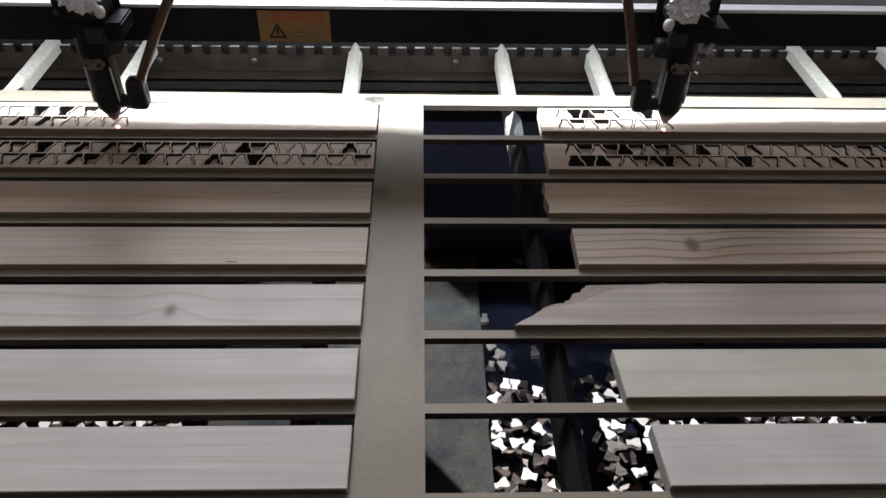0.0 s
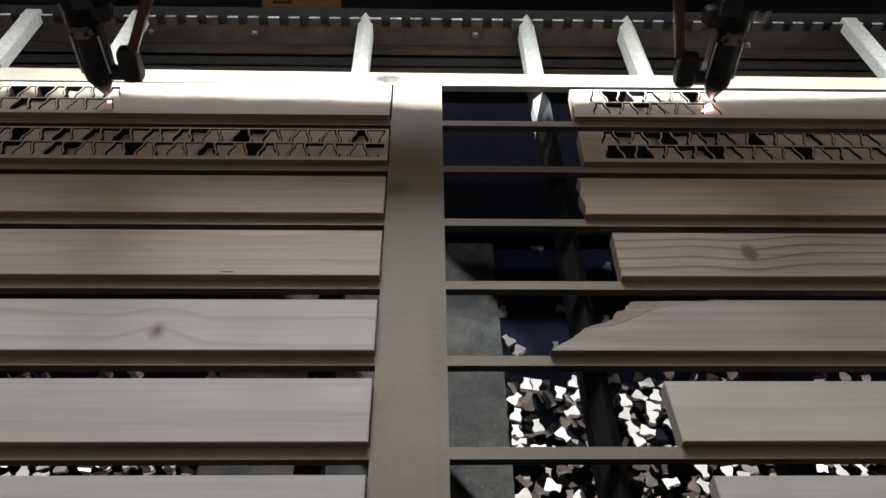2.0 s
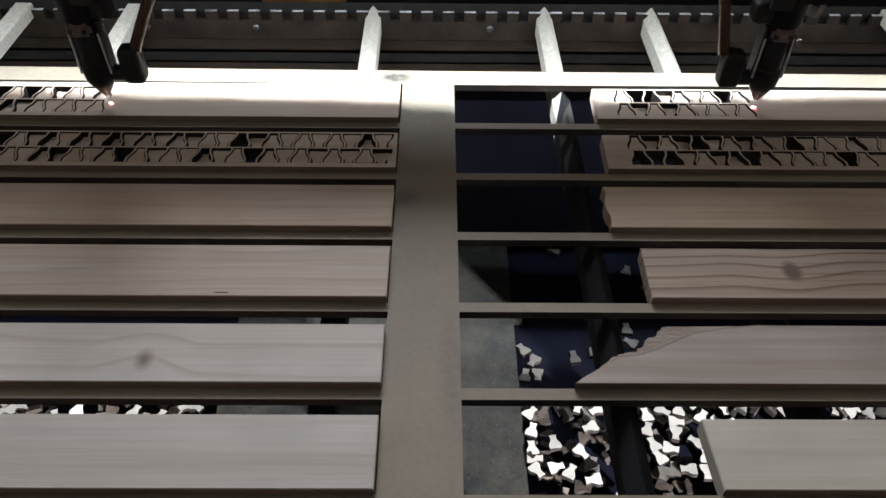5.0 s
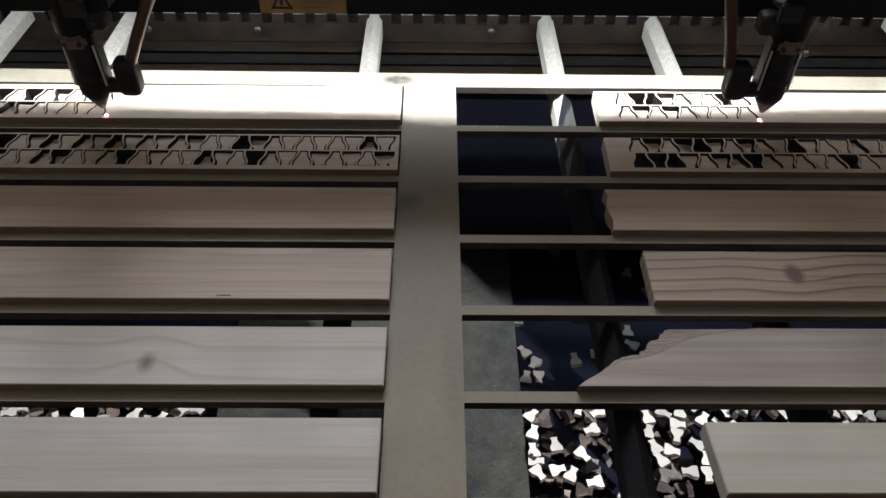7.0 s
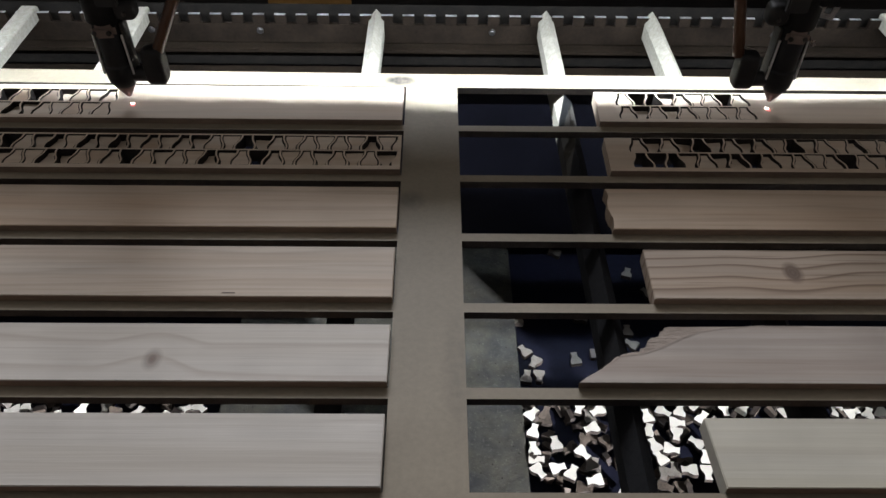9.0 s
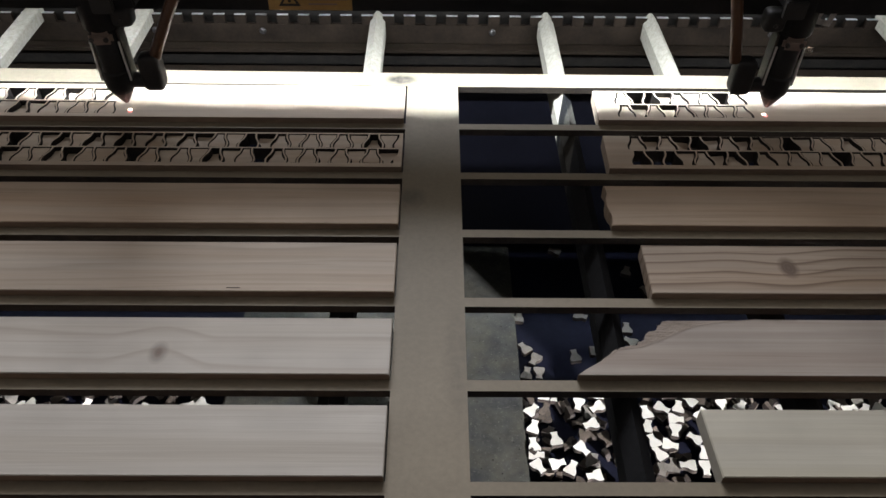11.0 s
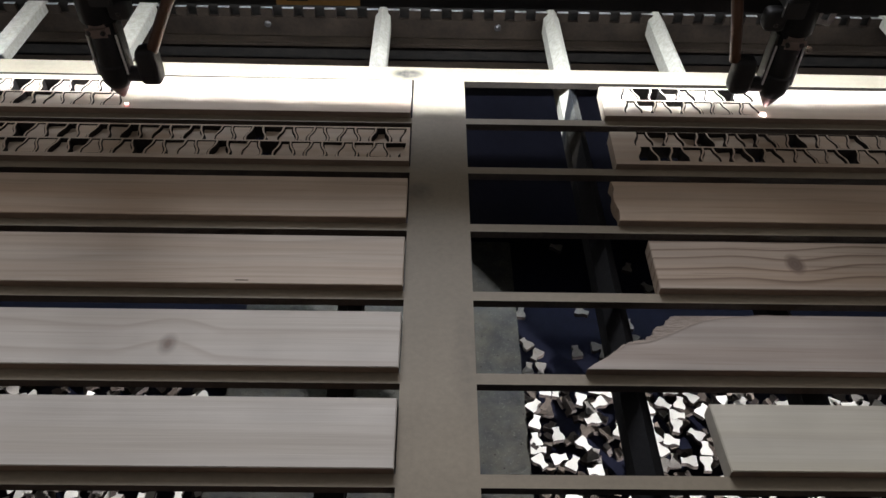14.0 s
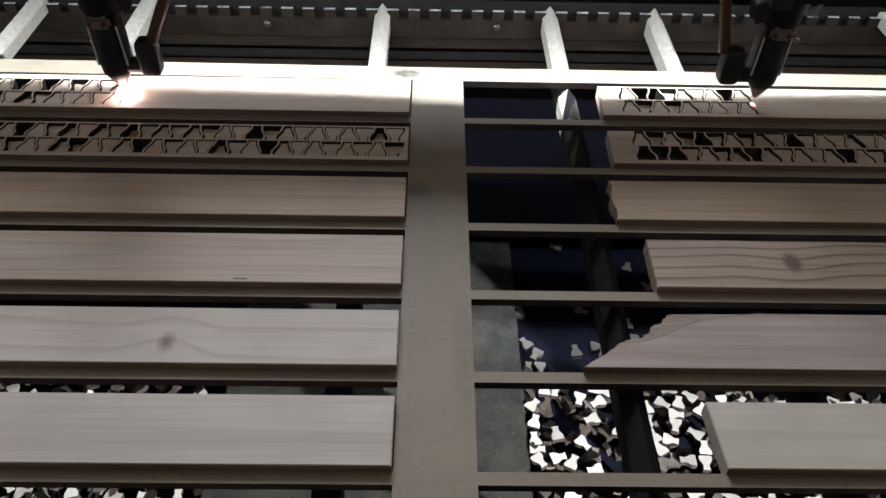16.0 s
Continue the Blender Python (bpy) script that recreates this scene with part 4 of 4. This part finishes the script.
STRAYS = ((0.088, -0.006, 216), (0.099, -0.023, 327), (0.147, -0.017, 188), (0.174, -0.01, 90), (0.18, -0.02, 180), (0.088, -0.043, 168), (0.102, -0.043, 356), (0.085, 0.043, 171), (0.162, 0.045, 66), (0.216, 0.026, 176), (0.217, 0.005, 233),
          (0.142, 0.161, 248), (0.233, 0.124, 161), (0.252, 0.089, 220))


def offcut_mesh(top_material):
    # half widths from the neck's end to the broad end, in millimetres
    half = (4.6, 4.2, 3.7, 3.8, 4.6, 6.0, 7.2, 7.7, 7.7, 7.2)
    ys = [(k / 9 - 0.5) * 0.0164 for k in range(10)]
    pts = [(-w / 1170, y) for w, y in zip(half, ys)][::-1] + [(w / 1170, y) for w, y in zip(half, ys)]
    bm = prism(bmesh.new(), pts, -0.0028, 0.0028, 0, 1)
    mesh = bpy.data.meshes.new("offcut")
    bm.to_mesh(mesh)
    bm.free()
    mesh.materials.append(top_material)
    mesh.materials.append(M_CHAR)
    return mesh


def offcuts():
    rng = random.Random(21)
    kinds = [offcut_mesh(M_WHITEWOOD), offcut_mesh(M_GREYWOOD), offcut_mesh(M_TANWOOD)]

    def lay(x, y, layer):
        z = TRAY + 0.003 + layer * 0.0075
        r = rng.random()
        if r < (0.45 if layer == 0 else 0.82):
            tilt = (rng.uniform(-5, 5), rng.uniform(-5, 5))
        elif r < (0.75 if layer == 0 else 0.88):
            tilt, z = (rng.choice((-1, 1)) * rng.uniform(72, 95), rng.uniform(-10, 10)), z + 0.0015
        else:
            tilt, z = (rng.uniform(-35, 35), rng.uniform(-30, 30)), z + 0.0045
        return pose(x, y, z, tilt[0], tilt[1], rng.uniform(0, 360))
    def heap(x0, x1, y0, y1, layer, total, apart, kind):
        """Places in a stretch of the tray, no two nearer than apart."""
        made = []
        for _ in range(total * 8):
            x, y = rng.uniform(x0, x1), rng.uniform(y0, y1)
            if len(made) < total and all((x - u) ** 2 + (y - w) ** 2 > apart * apart for u, w in made):
                made.append((x, y))
                yield kinds[kind], lay(x, y, layer)
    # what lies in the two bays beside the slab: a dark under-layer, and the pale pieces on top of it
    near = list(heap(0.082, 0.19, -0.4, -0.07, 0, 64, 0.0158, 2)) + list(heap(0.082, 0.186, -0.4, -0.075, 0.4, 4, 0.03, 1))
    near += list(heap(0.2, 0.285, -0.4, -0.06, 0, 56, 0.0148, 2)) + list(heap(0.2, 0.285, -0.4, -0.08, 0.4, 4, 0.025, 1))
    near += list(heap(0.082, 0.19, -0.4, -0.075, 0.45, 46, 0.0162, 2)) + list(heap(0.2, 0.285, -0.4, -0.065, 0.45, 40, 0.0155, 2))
    near += list(heap(0.082, 0.19, -0.4, -0.19, 0.75, 30, 0.019, 0)) + list(heap(0.2, 0.285, -0.4, -0.185, 0.75, 30, 0.017, 0))
    for bay, kind, height in ((BAY_LEFT, 0, 0.0125), (BAY_RIGHT, 0, 0.0125), (BAY_GREY, 1, 0.0095)):
        near += [(kinds[kind], pose(x, y, TRAY + height, rng.uniform(-4, 4), rng.uniform(-4, 4), turn)) for x, y, turn in bay]
    for mesh, m in near:
        ob = new("offcut", mesh)
        ob.matrix_world = m
        tagged(ob, "pale vase-shaped wooden offcut lying in the tray" if mesh is kinds[0] else "dark grey-brown wooden offcut lying in the tray", "offcut", "offcuts in the tray")
    # strays beyond the bright patch: their dimness is put into the grey wood
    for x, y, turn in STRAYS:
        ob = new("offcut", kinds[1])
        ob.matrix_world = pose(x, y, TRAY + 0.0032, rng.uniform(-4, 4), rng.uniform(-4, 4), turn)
        tagged(ob, "single vase-shaped wooden offcut lying on the black tray", "offcut", "offcuts in the tray")
    # the rest of the heap
    verts, faces, mats = [], [], []
    rest = []
    for x0, x1 in ((-0.6, -0.255), (0.287, 0.62)):
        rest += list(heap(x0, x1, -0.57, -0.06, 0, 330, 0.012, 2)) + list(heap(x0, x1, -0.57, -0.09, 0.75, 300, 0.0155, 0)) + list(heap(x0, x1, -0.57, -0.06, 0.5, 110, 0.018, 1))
    for src, m in rest:
        base = len(verts)
        verts += [m @ v.co for v in src.vertices]
        for p in src.polygons:
            faces.append([base + i for i in p.vertices])
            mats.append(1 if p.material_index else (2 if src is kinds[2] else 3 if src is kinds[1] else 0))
    mesh = bpy.data.meshes.new("offcut_heap")
    mesh.from_pydata(verts, [], faces)
    for mat in (M_WHITEWOOD, M_CHAR, M_TANWOOD, M_GREYWOOD):
        mesh.materials.append(mat)
    for p, k in zip(mesh.polygons, mats):
        p.material_index = k
    tagged(new("offcut_heap", mesh), "heap of small wooden offcuts in the waste tray", "offcuts", kind="stuff")


room()
waste_tray()
grey_slab()
slot_frame()
for sx, boxy in SLATS:
    bed_slat(sx, boxy)
notched_rail()
boards()
GANTRY, HEAD_LEFT, HEAD_RIGHT, FLAME, FLAME_RIGHT = gantry_beam()
offcuts()

# ---- what moves ----
# seconds, head's x along the beam (of the one further along +x), gantry's y
TRAVEL = [
    (0, 0.2327, -0.0513), (0.5, 0.2307, -0.0475), (1.0, 0.2312, -0.0415), (1.5, 0.2322, -0.0403), (2.0, 0.2347, -0.0375), (2.5, 0.2347, -0.0365),
    (3.0, 0.2352, -0.0335), (3.5, 0.2382, -0.0338), (4.0, 0.2407, -0.0343), (4.5, 0.2427, -0.0348), (5.5, 0.2442, -0.0415), (6.3, 0.2444, -0.0465), (6.5, 0.2442, -0.0483),
    (7.0, 0.2432, -0.0518), (7.2, 0.2432, -0.0508), (7.4, 0.2457, -0.0345), (7.6, 0.2477, -0.0338), (8.0, 0.2497, -0.0335), (8.5, 0.2527, -0.0343), (9.0, 0.2555, -0.0345),
    (9.5, 0.2562, -0.0347), (10.5, 0.2537, -0.0410), (11.3, 0.2522, -0.0472), (11.5, 0.2522, -0.0480), (12.0, 0.2532, -0.0510), (12.5, 0.2517, -0.0520), (13.0, 0.2482, -0.0520),
    (13.5, 0.2457, -0.0525), (14.0, 0.2457, -0.0488), (14.5, 0.2472, -0.0460), (15.0, 0.2462, -0.0420), (15.5, 0.2442, -0.0390), (16.0, 0.2422, -0.0360)
]


def motions():
    walk(GANTRY, [(t, pose(0, y - 0.0015, 0)) for t, x, y in TRAVEL])
    walk(HEAD_RIGHT, [(t, pose(x, 0, 0)) for t, x, y in TRAVEL])
    walk(HEAD_LEFT, [(t, pose(x - HEAD_GAP, 0, 0)) for t, x, y in TRAVEL])
    walk(FLAME, [(t, pose(*((0.022, 0.018) if z < -0.003 else (0.001, -0.0015)), z, 0, 0, turn)) for t, z, turn in FLICKER])
    walk(FLAME_RIGHT, [(t, pose(*((0.022, 0.018) if z < -0.003 else (0.0, -0.0015)), z, 0, 0, turn)) for t, z, turn in FLICKER_RIGHT])


# flares of burning wood: seconds, height, turn; at rest they lie hidden inside the board
FLICKER = [(0, -0.0035, 0), (14.6, -0.0035, 0), (14.8, -0.001, 20), (14.93, 0.001, 35), (15.0, 0.0085, 45), (15.1, 0.0006, 55), (15.2, 0.003, 65), (15.3, 0.001, 75), (15.5, 0.001, 95), (15.7, 0.001, 115), (15.8, 0.011, 130), (15.9, 0.003, 145), (16.0, 0.0095, 160)]
FLICKER_RIGHT = [(0, -0.0035, 0), (0.8, -0.0035, 0), (0.9, -0.0015, 15), (1.0, 0.0012, 25), (1.2, 0.0004, 40), (1.5, 0.001, 60), (1.8, 0.0006, 80), (2.0, 0.0028, 95), (2.2, 0.0004, 110), (2.5, -0.0006, 120), (2.8, -0.0035, 130), (13.6, -0.0035, 140), (13.8, 0.0002, 150), (14.0, 0.0016, 160), (14.2, -0.0004, 170), (14.5, -0.0035, 180), (16, -0.0035, 190)]
motions()
